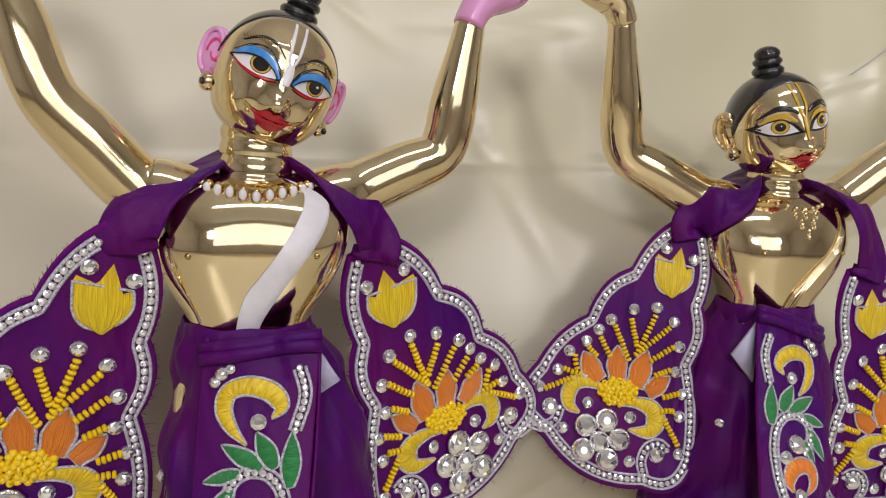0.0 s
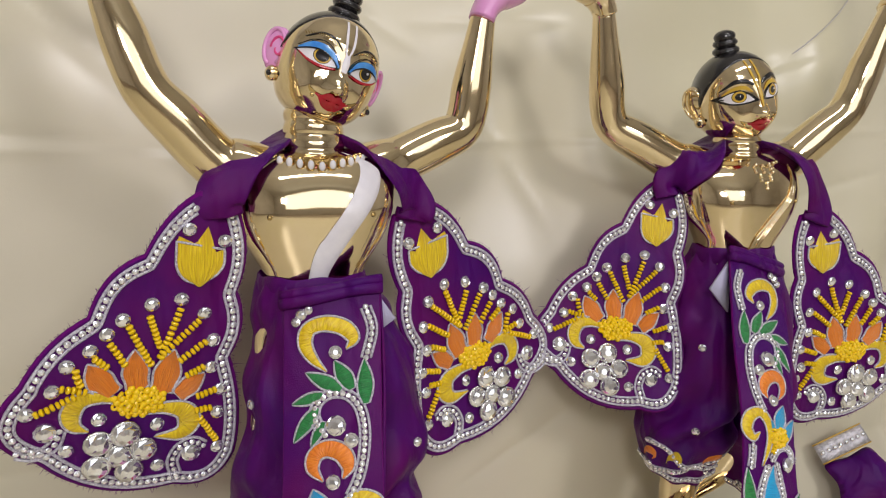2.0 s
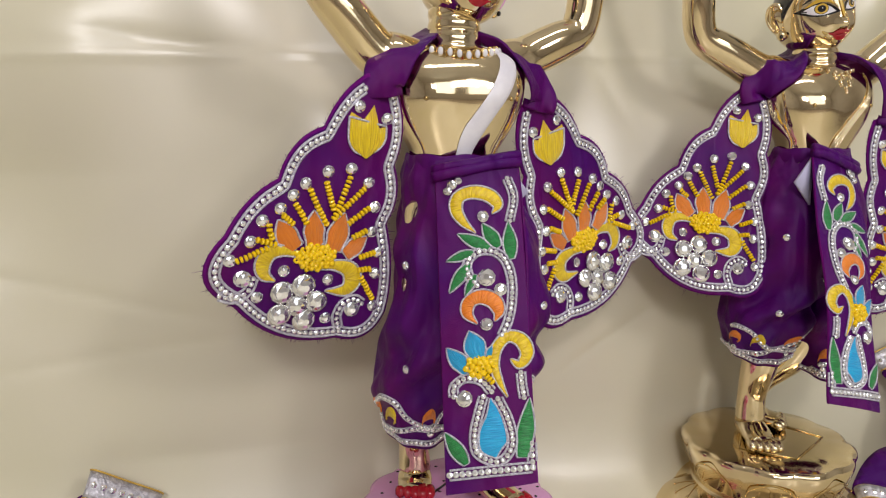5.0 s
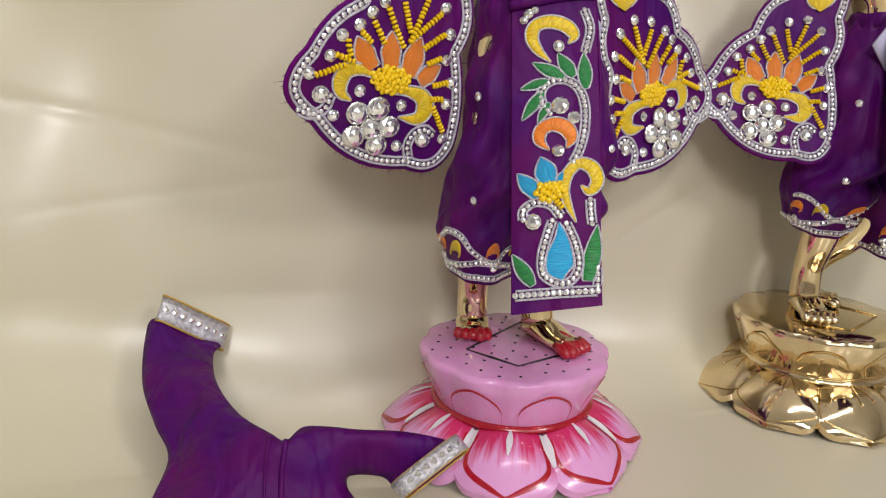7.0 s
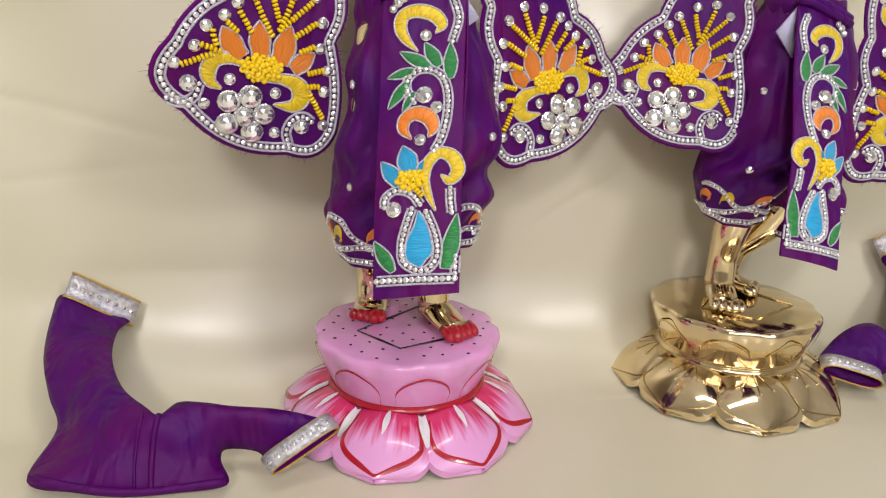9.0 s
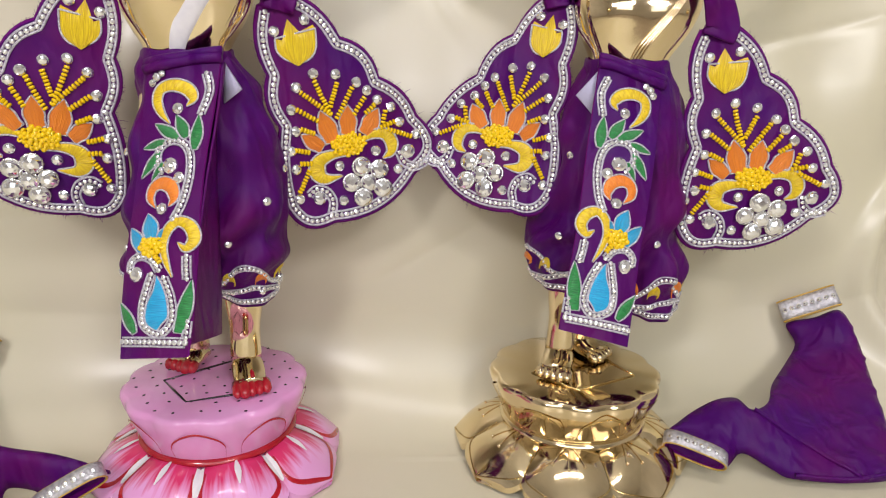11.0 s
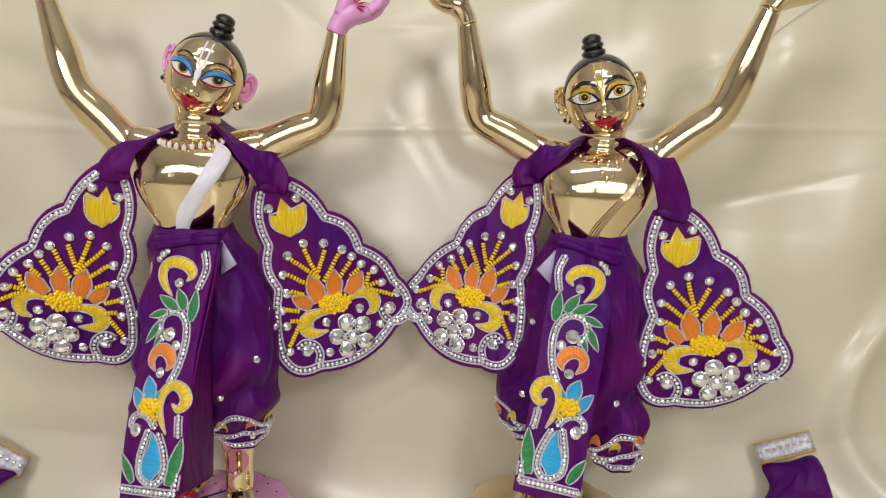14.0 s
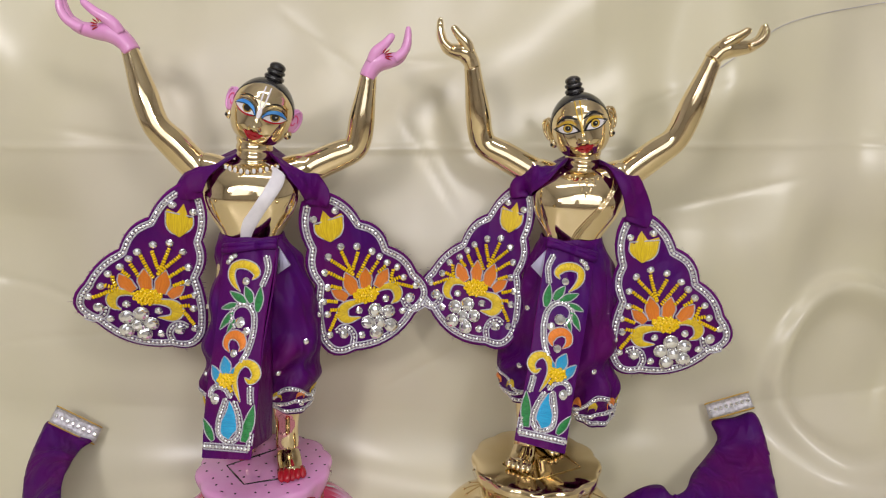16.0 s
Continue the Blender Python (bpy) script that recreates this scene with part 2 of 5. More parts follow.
def leaf2(base, tip, width, cols=7, full=0.45):
    """Rows of a pointed leaf or petal."""
    b, t = np.array(base, float), np.array(tip, float)
    pts = [b + (t - b) * s for s in (0, 0.2, 0.45, 0.7, 0.88, 1)]
    return ribbon2(pts, [width * w for w in (full, 0.85, 1, 0.72, 0.34, 0.02)], cols, 3)


def rim(rows):
    """The outline of a sheet of rows, closed."""
    left, right = [r[0][:2] for r in rows], [r[-1][:2] for r in rows]
    o = left + right[::-1]
    return o + [o[0]]


# ---- the room, closed round the set: unseen shell, added to bounce light and fill reflections ----
def slab(name, x0, x1, y0, y1, z0, z1, m):
    bm = bmesh.new()
    bmesh.ops.create_cube(bm, size=1, matrix=Matrix.Translation(((x0 + x1) / 2, (y0 + y1) / 2, (z0 + z1) / 2)) @ Matrix.Diagonal((x1 - x0, y1 - y0, z1 - z0, 1)))
    me = bpy.data.meshes.new(name)
    bm.to_mesh(me)
    bm.free()
    me.materials.append(m)
    return tagged(new(name, me), kind="structure")


slab("floor", -2.0, 2.4, -2.2, 1.2, -0.12, -0.02, FLOORM)
slab("ceiling", -2.0, 2.4, -2.2, 1.2, 2.1, 2.2, CEIL)
slab("wall_north", -2.0, 2.4, 1.2, 1.3, -0.12, 2.2, WALL)
slab("wall_south", -2.0, 2.4, -2.3, -2.2, -0.12, 2.2, WALL)
slab("wall_west", -2.1, -2.0, -2.3, 1.3, -0.12, 2.2, WALL)
slab("wall_east", 2.4, 2.5, -2.3, 1.3, -0.12, 2.2, WALL)


# ---- satin backdrop: one sheet over the table and up the back ----
# soft creases: from x, z to x, z, and their depth
CREASES = [(-0.18, 0.335, -0.06, 0.318, 0.0022), (-0.30, 0.20, -0.12, 0.165, 0.0025), (-0.26, 0.13, -0.10, 0.155, 0.002), (0.10, 0.40, 0.20, 0.405, 0.0018), (0.33, 0.362, 0.43, 0.396, 0.0022),
           (0.38, 0.27, 0.50, 0.30, 0.0025), (0.12, 0.36, 0.17, 0.28, 0.003), (0.11, 0.10, 0.19, 0.15, 0.0025), (-0.14, 0.42, -0.08, 0.36, 0.003), (0.02, 0.44, 0.09, 0.385, 0.003)]


def wall_y(x, z):
    """How far back the upright part of the satin hangs."""
    y = 0.372 + 0.65 * max(0, z - 0.16) ** 2 + 0.16 * max(0, x - 0.30) + 0.10 * max(0, -x - 0.05)
    y += 0.011 * math.sin(9.0 * x + 14 * z + 0.6) * min(1, (z / 0.25) ** 1.5)
    y += 0.007 * math.sin(23 * x - 14 * z + 1.0 + 2 * math.sin(9 * z)) * min(1, (z / 0.25) ** 1.5)
    y += 0.012 * noise.noise((x * 6, z * 5, 3.1)) + 0.004 * noise.noise((x * 17, z * 12, 7.7))
    k = min(1, max(0, (x - 0.30) / 0.1))
    y += k * (0.008 * math.sin(34 * x + 5 * z) + 0.004 * math.sin(61 * x - 9 * z + 1)) * min(1, (z / 0.25) ** 1.5)
    k = min(1, max(0, (0.02 - x) / 0.1))
    y += k * (0.010 * math.sin(17 * x - 11 * z + 2.0) + 0.003 * math.sin(40 * x + 22 * z)) * min(1, (z / 0.25) ** 1.5)
    y -= 0.0012 * math.exp(-((z - 0.322 - 0.02 * x) / 0.0032) ** 2)
    for x0, z0, x1, z1, h in CREASES:
        t = ((x - x0) * (x1 - x0) + (z - z0) * (z1 - z0)) / ((x1 - x0) ** 2 + (z1 - z0) ** 2)
        if -0.3 < t < 1.3:
            d = ((x - x0) * (z1 - z0) - (z - z0) * (x1 - x0)) / math.hypot(x1 - x0, z1 - z0)
            y += 0.6 * h * math.exp(-(d / 0.0045) ** 2 - (2 * t - 1) ** 4 * 0.8) * (1 if d > 0 else 0.6)
    return y


def satin(x, s):
    """The satin sheet: s runs from the front edge over the flat, round the bend and up, with a loose puffed fold at one side."""
    ring = math.hypot(x - 0.575, (s - 0.44) * 0.9) - 0.075
    p = satin_base(x, s)
    if abs(ring) < 0.05:
        p = p + Vector((0, -0.75, 0.55)) * (0.020 * math.exp(-(ring / 0.014) ** 2))
    return p


def satin_base(x, s):
    r = 0.075
    yb = 0.372 - r
    bend = r * math.pi / 2
    if s < yb:
        wob = 0.0025 * noise.noise((x * 9, s * 9, 1.3)) * min(1, max(0, (s - 0.05) / 0.2))
        return Vector((x, s, wob * 0.6))
    if s < yb + bend:
        a = (s - yb) / r
        k = a / (math.pi / 2)
        back = wall_y(x, r) - 0.372
        w = 0.009 * math.sin(16 * x + 0.8 + math.sin(7 * x)) * math.sin(a * 2) + 0.007 * noise.noise((x * 13, a * 1.5, 5.0)) * math.sin(a * 2)
        return Vector((x, yb + r * math.sin(a) + back * k * k + w * 0.6, r * (1 - math.cos(a)) + w * 0.5))
    z = r + s - yb - bend
    return Vector((x, wall_y(x, z), z))


g = Geo()
XS = np.concatenate([np.linspace(-1.3, -0.45, 12), np.linspace(-0.42, 0.75, 290), np.linspace(0.78, 1.7, 12)])
SS = np.concatenate([np.linspace(-0.9, 0.0, 10), np.linspace(0.02, 0.80, 290), np.linspace(0.82, 1.3, 12)])
g.grid([[satin(x, s) for x in XS] for s in SS])
cloth = piece("backdrop", g, CREAM)
tagged(cloth, "cream yellow satin sheet with soft folds and creases", "backdrop cloth", kind="structure")
sol = cloth.modifiers.new("thickness", "SOLIDIFY")
sol.thickness, sol.offset = 0.0012, -1
slab("table", -1.35, 1.75, -0.92, 0.30, -0.0195, -0.006, FLOORM)


# ---- lotus pedestals ----
def petal_point(a, v, lift=0.0):
    """A lotus petal in its own frame: x outwards, y across, z up."""
    half = 0.0285 * (0.66 + 0.34 * min(1, v / 0.6)) * math.sqrt(max(0, 1 - max(0, (v - 0.5) / 0.5) ** 3.2))
    r = 0.045 + 0.037 * v
    z = 0.028 - 0.024 * v ** 1.15 + 0.004 * math.sin(math.pi * v) * (1 - a * a)
    return Vector((r - 0.004 * a * a * v, a * half, z - 0.004 * a * a * (1 - v * 0.5) + lift))


def stroke_on(surface, path, widths, lift, cols=3, n=5):
    g = Geo()
    rows = ribbon2(path, widths, cols, n)
    g.grid([[surface(q[0], q[1], lift + 0.0002 * q[2]) for q in r] for r in rows])
    return g


def lotus(centre, turn, painted):
    c = Vector(centre)
    if painted:
        ped = thing("lotus_pedestal", "pink painted lotus pedestal with red and white petals", "pedestal", "lotus pedestals")
        body_m, petal_m, band_m = PINK, PETAL, RED
    else:
        ped = thing("lotus_pedestal", "polished brass lotus pedestal with engraved petals", "pedestal", "lotus pedestals")
        body_m, petal_m, band_m = BRASS, BRASS, BRASS
    ped.matrix_world = Matrix.Translation(c) @ pose(0, 0, 0, 0, 0, turn)
    # cup: narrow waist, flared and scalloped rim, flat top
    prof = [(0.043, 0.004), (0.044, 0.022), (0.0475, 0.030), (0.0515, 0.040), (0.0550, 0.050), (0.0566, 0.0560), (0.0560, 0.0590), (0.0535, 0.0602), (0.030, 0.0602), (0.002, 0.0602)]
    g, rows = Geo(), []
    for r, z in prof:
        row = []
        for k in range(96):
            a = 2 * math.pi * k / 96
            sc = 1 + (0.048 * abs(math.sin(a * 6)) - 0.026) * min(1, max(0, (z - 0.03) / 0.02)) * (1 if r > 0.04 else 0)
            row.append((r * sc * math.cos(a), r * sc * math.sin(a), z))
        rows.append(row)
    g.grid(rows, close=True, cap=True)
    piece("cup", g, body_m, ped)
    g = Geo()
    g.grid([[((0.0475 + 0.0022 * math.cos(b)) * math.cos(a), (0.0475 + 0.0022 * math.cos(b)) * math.sin(a), 0.0275 + 0.0024 * math.sin(b))
             for b in (2 * math.pi * j / 8 for j in range(9))] for a in (2 * math.pi * i / 72 for i in range(73))])
    piece("band", g, band_m, ped, "red painted band" if painted else "")
    g = Geo()
    n = 18
    top = [[petal_point(-1 + 2 * j / 12, 1 - (1 - i / n) ** 1.5) for j in range(13)] for i in range(n + 1)]
    low = [[p - Vector((0.001, 0, min(0.0045, p.z - 0.0003))) for p in r] for r in top]
    g.grid(top, flip=True)
    g.grid(low)
    g.grid([[t[0], l[0]] for t, l in zip(top, low)])
    g.grid([[t[-1], l[-1]] for t, l in zip(top, low)], flip=True)
    g.grid([top[-1], low[-1]], flip=True)
    me = g.mesh("petal", [petal_m])
    lines = []
    surf = lambda a, v, l: petal_point(a, v, l)
    if painted:
        lines.append(("red_outline", RED, stroke_on(surf, [(-0.80, 0.16), (-0.84, 0.45), (-0.72, 0.72), (-0.42, 0.88), (0.0, 0.965), (0.42, 0.88), (0.72, 0.72), (0.84, 0.45), (0.80, 0.16)], [0.05, 0.07, 0.10, 0.09, 0.03, 0.09, 0.10, 0.07, 0.05], 0.0004)))
        lines.append(("white_stroke", WHITE, stroke_on(surf, [(-0.97, 0.03), (-0.97, 0.3), (-0.93, 0.52)], [0.2, 0.26, 0.05], 0.0006)))
        lines.append(("white_stroke", WHITE, stroke_on(surf, [(0.97, 0.03), (0.97, 0.3), (0.93, 0.52)], [0.2, 0.26, 0.05], 0.0006)))
        lines.append(("white_stroke", WHITE, stroke_on(surf, [(0.05, 0.10), (0.03, 0.3), (0.0, 0.52)], [0.05, 0.16, 0.03], 0.0006)))
    else:
        for a0, a1, v1 in ((-0.1, -0.38, 0.42), (0, 0.02, 0.5), (0.1, 0.40, 0.40)):
            gg = stroke_on(surf, [(a0, 0.1), (a0 + (a1 - a0) * 0.5, v1 * 0.6), (a1, v1)], [0.05, 0.05, 0.05], 0.0005)
            p = petal_point(a1, v1 + 0.02, 0.0004)
            gg.ball(p, 0.0011, 0.0011, 0.0009, 10, 6)
            lines.append(("stamen", BRASS, gg))
        lines.append(("engraved_rim", BRASS_OLD, stroke_on(surf, [(-0.93, 0.1), (-0.95, 0.45), (-0.85, 0.72), (-0.45, 0.92), (0.0, 0.985), (0.45, 0.92), (0.85, 0.72), (0.95, 0.45), (0.93, 0.1)], [0.03] * 9, 0.0003)))
    meshes = [(nm, gg.mesh(nm, [mm])) for nm, mm, gg in lines]
    for k in range(8):
        pt = piece("petal", me, None, ped)
        pt.matrix_local = pose(0, 0, 0, 0, 0, 45 * k + 22.5)
        for nm, lm in meshes:
            piece(nm, lm, None, pt)

    # painted or engraved petals round the cup
    def cup_side(a, z, l):
        r = np.interp(z, [p[1] for p in prof[1:6]], [p[0] for p in prof[1:6]]) + 0.0008 + l
        return Vector((r * math.cos(a), r * math.sin(a), z))
    g = stroke_on(cup_side, [(-0.30, 0.031), (-0.30, 0.040), (-0.2, 0.047), (0.0, 0.0515), (0.2, 0.047), (0.30, 0.040), (0.30, 0.031)], [0.0016] * 7, 0.0006, 5)
    arch = g.mesh("petal_outline", [RED if painted else BRASS_OLD])
    for k in range(8):
        piece("petal_outline", arch, None, ped).matrix_local = pose(0, 0, 0, 0, 0, 45 * k)
    # square groove let into the top
    g = Geo()
    q = [Vector((0.036 * math.cos(a) + 0.004, 0.036 * math.sin(a), 0.0606)) for a in (1.2, 3.25, 4.3, 5.75)]
    for i in range(4):
        a, b = q[i], q[(i + 1) % 4]
        g.tube([a, a.lerp(b, 0.5), b], [0.0004, 0.0008, 0.0005], 6)
    piece("groove", g, BRASS_OLD if not painted else BLACK, ped, "dark groove round the foot plate")
    if painted:
        dots = Geo()
        dots.ball((0, 0, 0), 0.0012, 0.0009, 0.0003, 8, 4)
        dm = dots.mesh("dot", [BLACK])
        rnd = random.Random(4)
        for i in range(-5, 6):
            for j in range(-5, 6):
                x, y = i * 0.0132 + (j % 2) * 0.0066 + rnd.uniform(-.0016, .0016), j * 0.0112 + rnd.uniform(-.0016, .0016)
                if math.hypot(x, y) < 0.053:
                    piece("dot", dm, None, ped).matrix_local = pose(x, y, 0.0604, 0, 0, rnd.uniform(0, 180))
    return ped


lotus((0.012, 0.298, 0.0005), 0, True)
lotus((0.249, 0.309, 0.0005), 8, False)


# ---- statues ----
def head_wide(z):
    """The head's width at z, as a share of its widest: round above, full at the jaw."""
    t, p = ((z + 0.0015) / 0.0262, 2.1) if z > -0.0015 else ((-0.0015 - z) / 0.0265, 2.55)
    return max(0, 1 - abs(t) ** p) ** (1 / p)


def head_y(x, z):
    """The face's relief: how far forward the head stands at x, z of its own frame (eye line at z = 0)."""
    a = 0.0236
    q = head_wide(z)
    y = 0.0258 * math.sqrt(max(0, q * q - (x / a) ** 2))
    if q > 0:
        y += 0.0056 * math.exp(-(x / 0.0038) ** 2 - ((z + 0.0108) / 0.0036) ** 2)
        y += 0.0021 * math.exp(-(x / 0.0030) ** 2) * math.exp(-((z + 0.004) / 0.007) ** 2)
        y += 0.0012 * math.exp(-((abs(x) - 0.0032) / 0.0018) ** 2 - ((z + 0.0122) / 0.0022) ** 2)
        y += 0.0026 * math.exp(-(x / 0.0058) ** 2 - ((z + 0.0172) / 0.0030) ** 2)
        y += 0.0030 * math.exp(-(x / 0.0065) ** 2 - ((z + 0.0240) / 0.0040) ** 2)
        y += 0.0018 * math.exp(-((abs(x) - 0.0120) / 0.0050) ** 2 - ((z + 0.0135) / 0.0060) ** 2)
        y -= 0.0014 * math.exp(-((abs(x) - 0.0105) / 0.0070) ** 2 - ((z - 0.0005) / 0.0045) ** 2)
        y += 0.0014 * math.exp(-((abs(x) - 0.0105) / 0.0085) ** 2 - ((z - 0.0095) / 0.0022) ** 2)
    return y


def statue(name, label, c):
    """One cast figure with raised arms; c holds its joints."""
    g = Geo()
    M = dict(brass=0, black=1, white=2, red=3, pink=4, blue=5, brown=6, ochre=7, rose=8, old=9)
    mats = [BRASS, BLACK, WHITE, RED, PINK, BLUE, BROWN, OCHRE, ROSE, BRASS_OLD]
    V = Vector
    neck, waist = V(c["neck"]), V(c["waist"])
    up = (neck - waist).normalized()
    # torso: broad shoulders, narrow waist, full chest
    prof = [(-0.30, 0.022, 0.018, 0.0), (-0.05, 0.0232, 0.0182, 0.0), (0.05, 0.0245, 0.0186, -0.001), (0.18, 0.0288, 0.0200, -0.002), (0.35, 0.0340, 0.0216, -0.003), (0.55, 0.0376, 0.0230, -0.004),
            (0.72, 0.0384, 0.0230, -0.0035), (0.84, 0.0372, 0.0216, -0.0025), (0.93, 0.0330, 0.0192, -0.001), (0.985, 0.0250, 0.0165, 0.0), (1.03, 0.0152, 0.0132, 0.001)]
    prof = spline(prof, 5)
    rows = []
    for t, rx, ry, dy in prof:
        p = waist.lerp(neck, t)
        row = []
        for k in range(48):
            a = 2 * math.pi * k / 48
            x, y = rx * math.copysign(abs(math.cos(a)) ** 0.84, math.cos(a)), ry * math.copysign(abs(math.sin(a)) ** 0.84, math.sin(a))
            if y < 0:
                chest = math.exp(-((abs(x) - 0.017) / 0.012) ** 2 - ((t - 0.56) / 0.24) ** 2)
                y -= 0.0022 * chest
            row.append(p + V((x, y + dy, 0)))
        rows.append(row)
    g.grid(rows, 0, close=True)
    # nipples
    for s in (-1, 1):
        p = waist.lerp(neck, 0.53)
        g.ball(p + V((s * 0.0232, -0.0249, 0)), 0.0013, 0.0012, 0.0013, 10, 6, 9)
    # ringed neck
    head = V(c["head"])
    R = Euler([radians(a) for a in c["turn"]]).to_matrix()
    jaw = head + R @ V((0, 0.000, -0.021))
    path, rad = [], []
    for i in range(29):
        t = i / 28
        path.append((neck - up * 0.006).lerp(jaw, t))
        rad.append(0.0155 - 0.0020 * min(1, t * 2.2) + 0.00085 * abs(math.sin(t * math.pi * 4)) * (1 if 0.15 < t < 0.95 else 0))
    g.tube(path, rad, 32, 0)
    # head with relief; hair is the black cap
    rows, n, k = [], 72, 56
    for i in range(k + 1):
        th = math.pi * (i + 0.1) / (k + 0.2)
        zz = -0.0015 + (0.0262 if th < math.pi / 2 else 0.0265) * math.cos(th)
        wide = head_wide(zz)
        row = []
        for j in range(n):
            ph = 2 * math.pi * j / n
            x = 0.0236 * wide * math.cos(ph)
            row.append(V((x, -head_y(x * 0.9999, zz) if math.sin(ph) < 0 else 0.0290 * wide * math.sin(ph), zz)))
        rows.append(row)
    g.grid([[head + R @ p for p in row] for row in rows], 0, close=True, cap=True)
    ax, bx = V((0, 0.60, 0.80)), V((0, -0.80, 0.60))
    cap = []
    for i in range(17):
        row = []
        for j in range(64):
            ph = 2 * math.pi * j / 64
            edge = radians((70 if c["painted"] else 75) + 20 * (1 - math.cos(ph)) / 2 * 1.6 - 3.0 * math.cos(2 * ph))
            th = edge * i / 15 if i < 16 else edge
            d = ax * math.cos(th) + (bx * math.cos(ph) + V((1, 0, 0)) * math.sin(ph)) * math.sin(th)
            k = 1.022 if i < 16 else 0.985
            wz = -0.0015 + (0.0262 if d.z > 0 else 0.0265) * d.z * k
            row.append(head + R @ V((0.0236 * d.x * k, (0.0290 if d.y > 0 else 0.0255) * d.y * k, wz)))
        cap.append(row)
    g.grid(cap, M["black"], close=True)
    # top knot: two rolls and a cap
    kp = V((0.0, 0.004, 0.0262))
    for dz, r, h in ((-0.0006, 0.0080, 0.0036), (0.0040, 0.0073, 0.0034), (0.0078, 0.0064, 0.0040)):
        g.ball(head + R @ (kp + V((0, 0.0005, dz))), r, r, h, 20, 10, M["black"], R)

    # paint on the face: strokes laid on the relief
    def on_face(rows2, m, lift):
        g.grid([[head + R @ V((q[0], -head_y(q[0], q[1]) - lift - 0.00015 * q[2], q[1])) for q in r] for r in rows2], m)

    def stroke(path, widths, m, lift=0.0003, cols=5):
        on_face(ribbon2([(x * 1.07 / 1000, z * 0.98 / 1000) for x, z in path], [w / 1000 for w in widths], cols, 5), m, lift)

    def almond(s, scale, m, lift, dz=0.0):
        top = [(3.0, -2.2), (5.5, 1.2), (9.5, 3.6), (14.0, 3.2), (18.6, 0.4)]
        bot = [(3.0, -2.2), (6.5, -2.9), (10.5, -3.1), (14.5, -2.2), (18.6, 0.4)]
        cx, cz = 10.6, 0.2
        T, B = spline(top, 5), spline(bot, 5)
        rws = []
        for a, b in zip(T, B):
            rws.append([(s * (cx + ((a[0] + (b[0] - a[0]) * t) - cx) * scale) * 1.07 / 1000, (cz + dz + ((a[1] + (b[1] - a[1]) * t) - cz) * scale) / 1000, 0) for t in np.linspace(0, 1, 7)])
        on_face(rws, m, lift)

    painted = c["painted"]
    for s in (-1, 1):
        gx = c["gaze"]
        almond(s, 1.12 if painted else 1.26, M["black"], 0.0003)
        almond(s, 0.98, M["white"], 0.0005)
        for r, m, l in ((3.7, M["black"], 0.0006), (3.4, M["ochre"], 0.0007), (2.2 if not painted else 2.75, M["black"], 0.0009)):
            rws = []
            for i in range(5):
                rr = r * (1 - i / 4) / 1000
                rws.append([(s * 0.0108 + gx / 1000 + rr * math.cos(t), 0.0008 + rr * 0.93 * math.sin(t), 0) for t in np.linspace(0, 2 * math.pi, 21)])
            on_face(rws, m, l)
        g.ball(head + R @ V((s * 0.0108 + gx / 1000 + 0.0006, -head_y(s * 0.0108, 0.001) - 0.0011, 0.0012)), 0.0005, 0.0003, 0.0005, 8, 5, M["white"])
        if painted:
            stroke([(s * 2.6, -1.8), (s * 5.2, 2.0), (s * 9.5, 4.3), (s * 14.0, 4.2), (s * 18.4, 1.4)], [0.8, 2.6, 3.2, 2.8, 0.4], M["blue"], 0.0009)
            stroke([(s * 3.0, -1.6), (s * 5.6, 1.0), (s * 9.6, 2.9), (s * 14.0, 2.7), (s * 19.0, 0.6)], [0.3, 0.6, 0.7, 0.7, 0.4], M["black"], 0.0011, 3)
            stroke([(s * 2.8, 0.0), (s * 5.2, 4.4), (s * 9.5, 7.2), (s * 14.0, 6.6), (s * 18.6, 2.4)], [0.4] * 5, M["black"], 0.0010, 3)
            stroke([(s * 3.4, -3.0), (s * 7.0, -3.7), (s * 11.0, -3.6), (s * 15.0, -2.4), (s * 18.0, -0.2)], [0.5, 1.1, 1.2, 1.0, 0.3], M["red"], 0.0009)
            stroke([(s * 2.6, 6.2), (s * 7.0, 10.2), (s * 12.0, 10.6), (s * 17.0, 7.0)], [0.5, 0.8, 0.8, 0.3], M["black"], 0.0005, 3)
            for i in range(16):
                u = i / 15
                x0, z0 = 4.5 + 12.5 * u, 7.0 + 2.6 * math.sin(u * 2.6)
                stroke([(s * x0, z0), (s * (x0 + 0.5), z0 + 1.3)], [0.28, 0.2], M["old"], 0.0005, 3)
        else:
            stroke([(s * 2.4, 6.6), (s * 6.5, 9.3), (s * 11.5, 9.4), (s * 17.5, 5.0)], [1.2, 2.5, 2.3, 0.4], M["black"], 0.0005)
            stroke([(s * 3.4, 2.6), (s * 7.0, 5.6), (s * 12.0, 5.6), (s * 17.0, 2.6)], [0.9, 2.2, 2.0, 0.5], M["ochre"], 0.0004)
            stroke([(s * 16.5, 0.0), (s * 19.6, 1.2)], [0.9, 0.2], M["black"], 0.0006)
        # ears
        e = V((s * 0.0238, 0.004, -0.002))
        er = R @ Euler((radians(-8), 0, radians(-s * 40))).to_matrix()
        em = M["pink"] if painted else M["brass"]
        g.ball(head + R @ e, 0.0032, 0.0072, 0.0110, 20, 12, em, er)
        ring = [head + R @ e + er @ V((s * 0.0022, 0.0005 + 0.0056 * math.cos(t), 0.001 + 0.0086 * math.sin(t))) for t in np.linspace(-1.2, 4.2, 20)]
        g.tube(ring, [0.0010] * 20, 8, em)
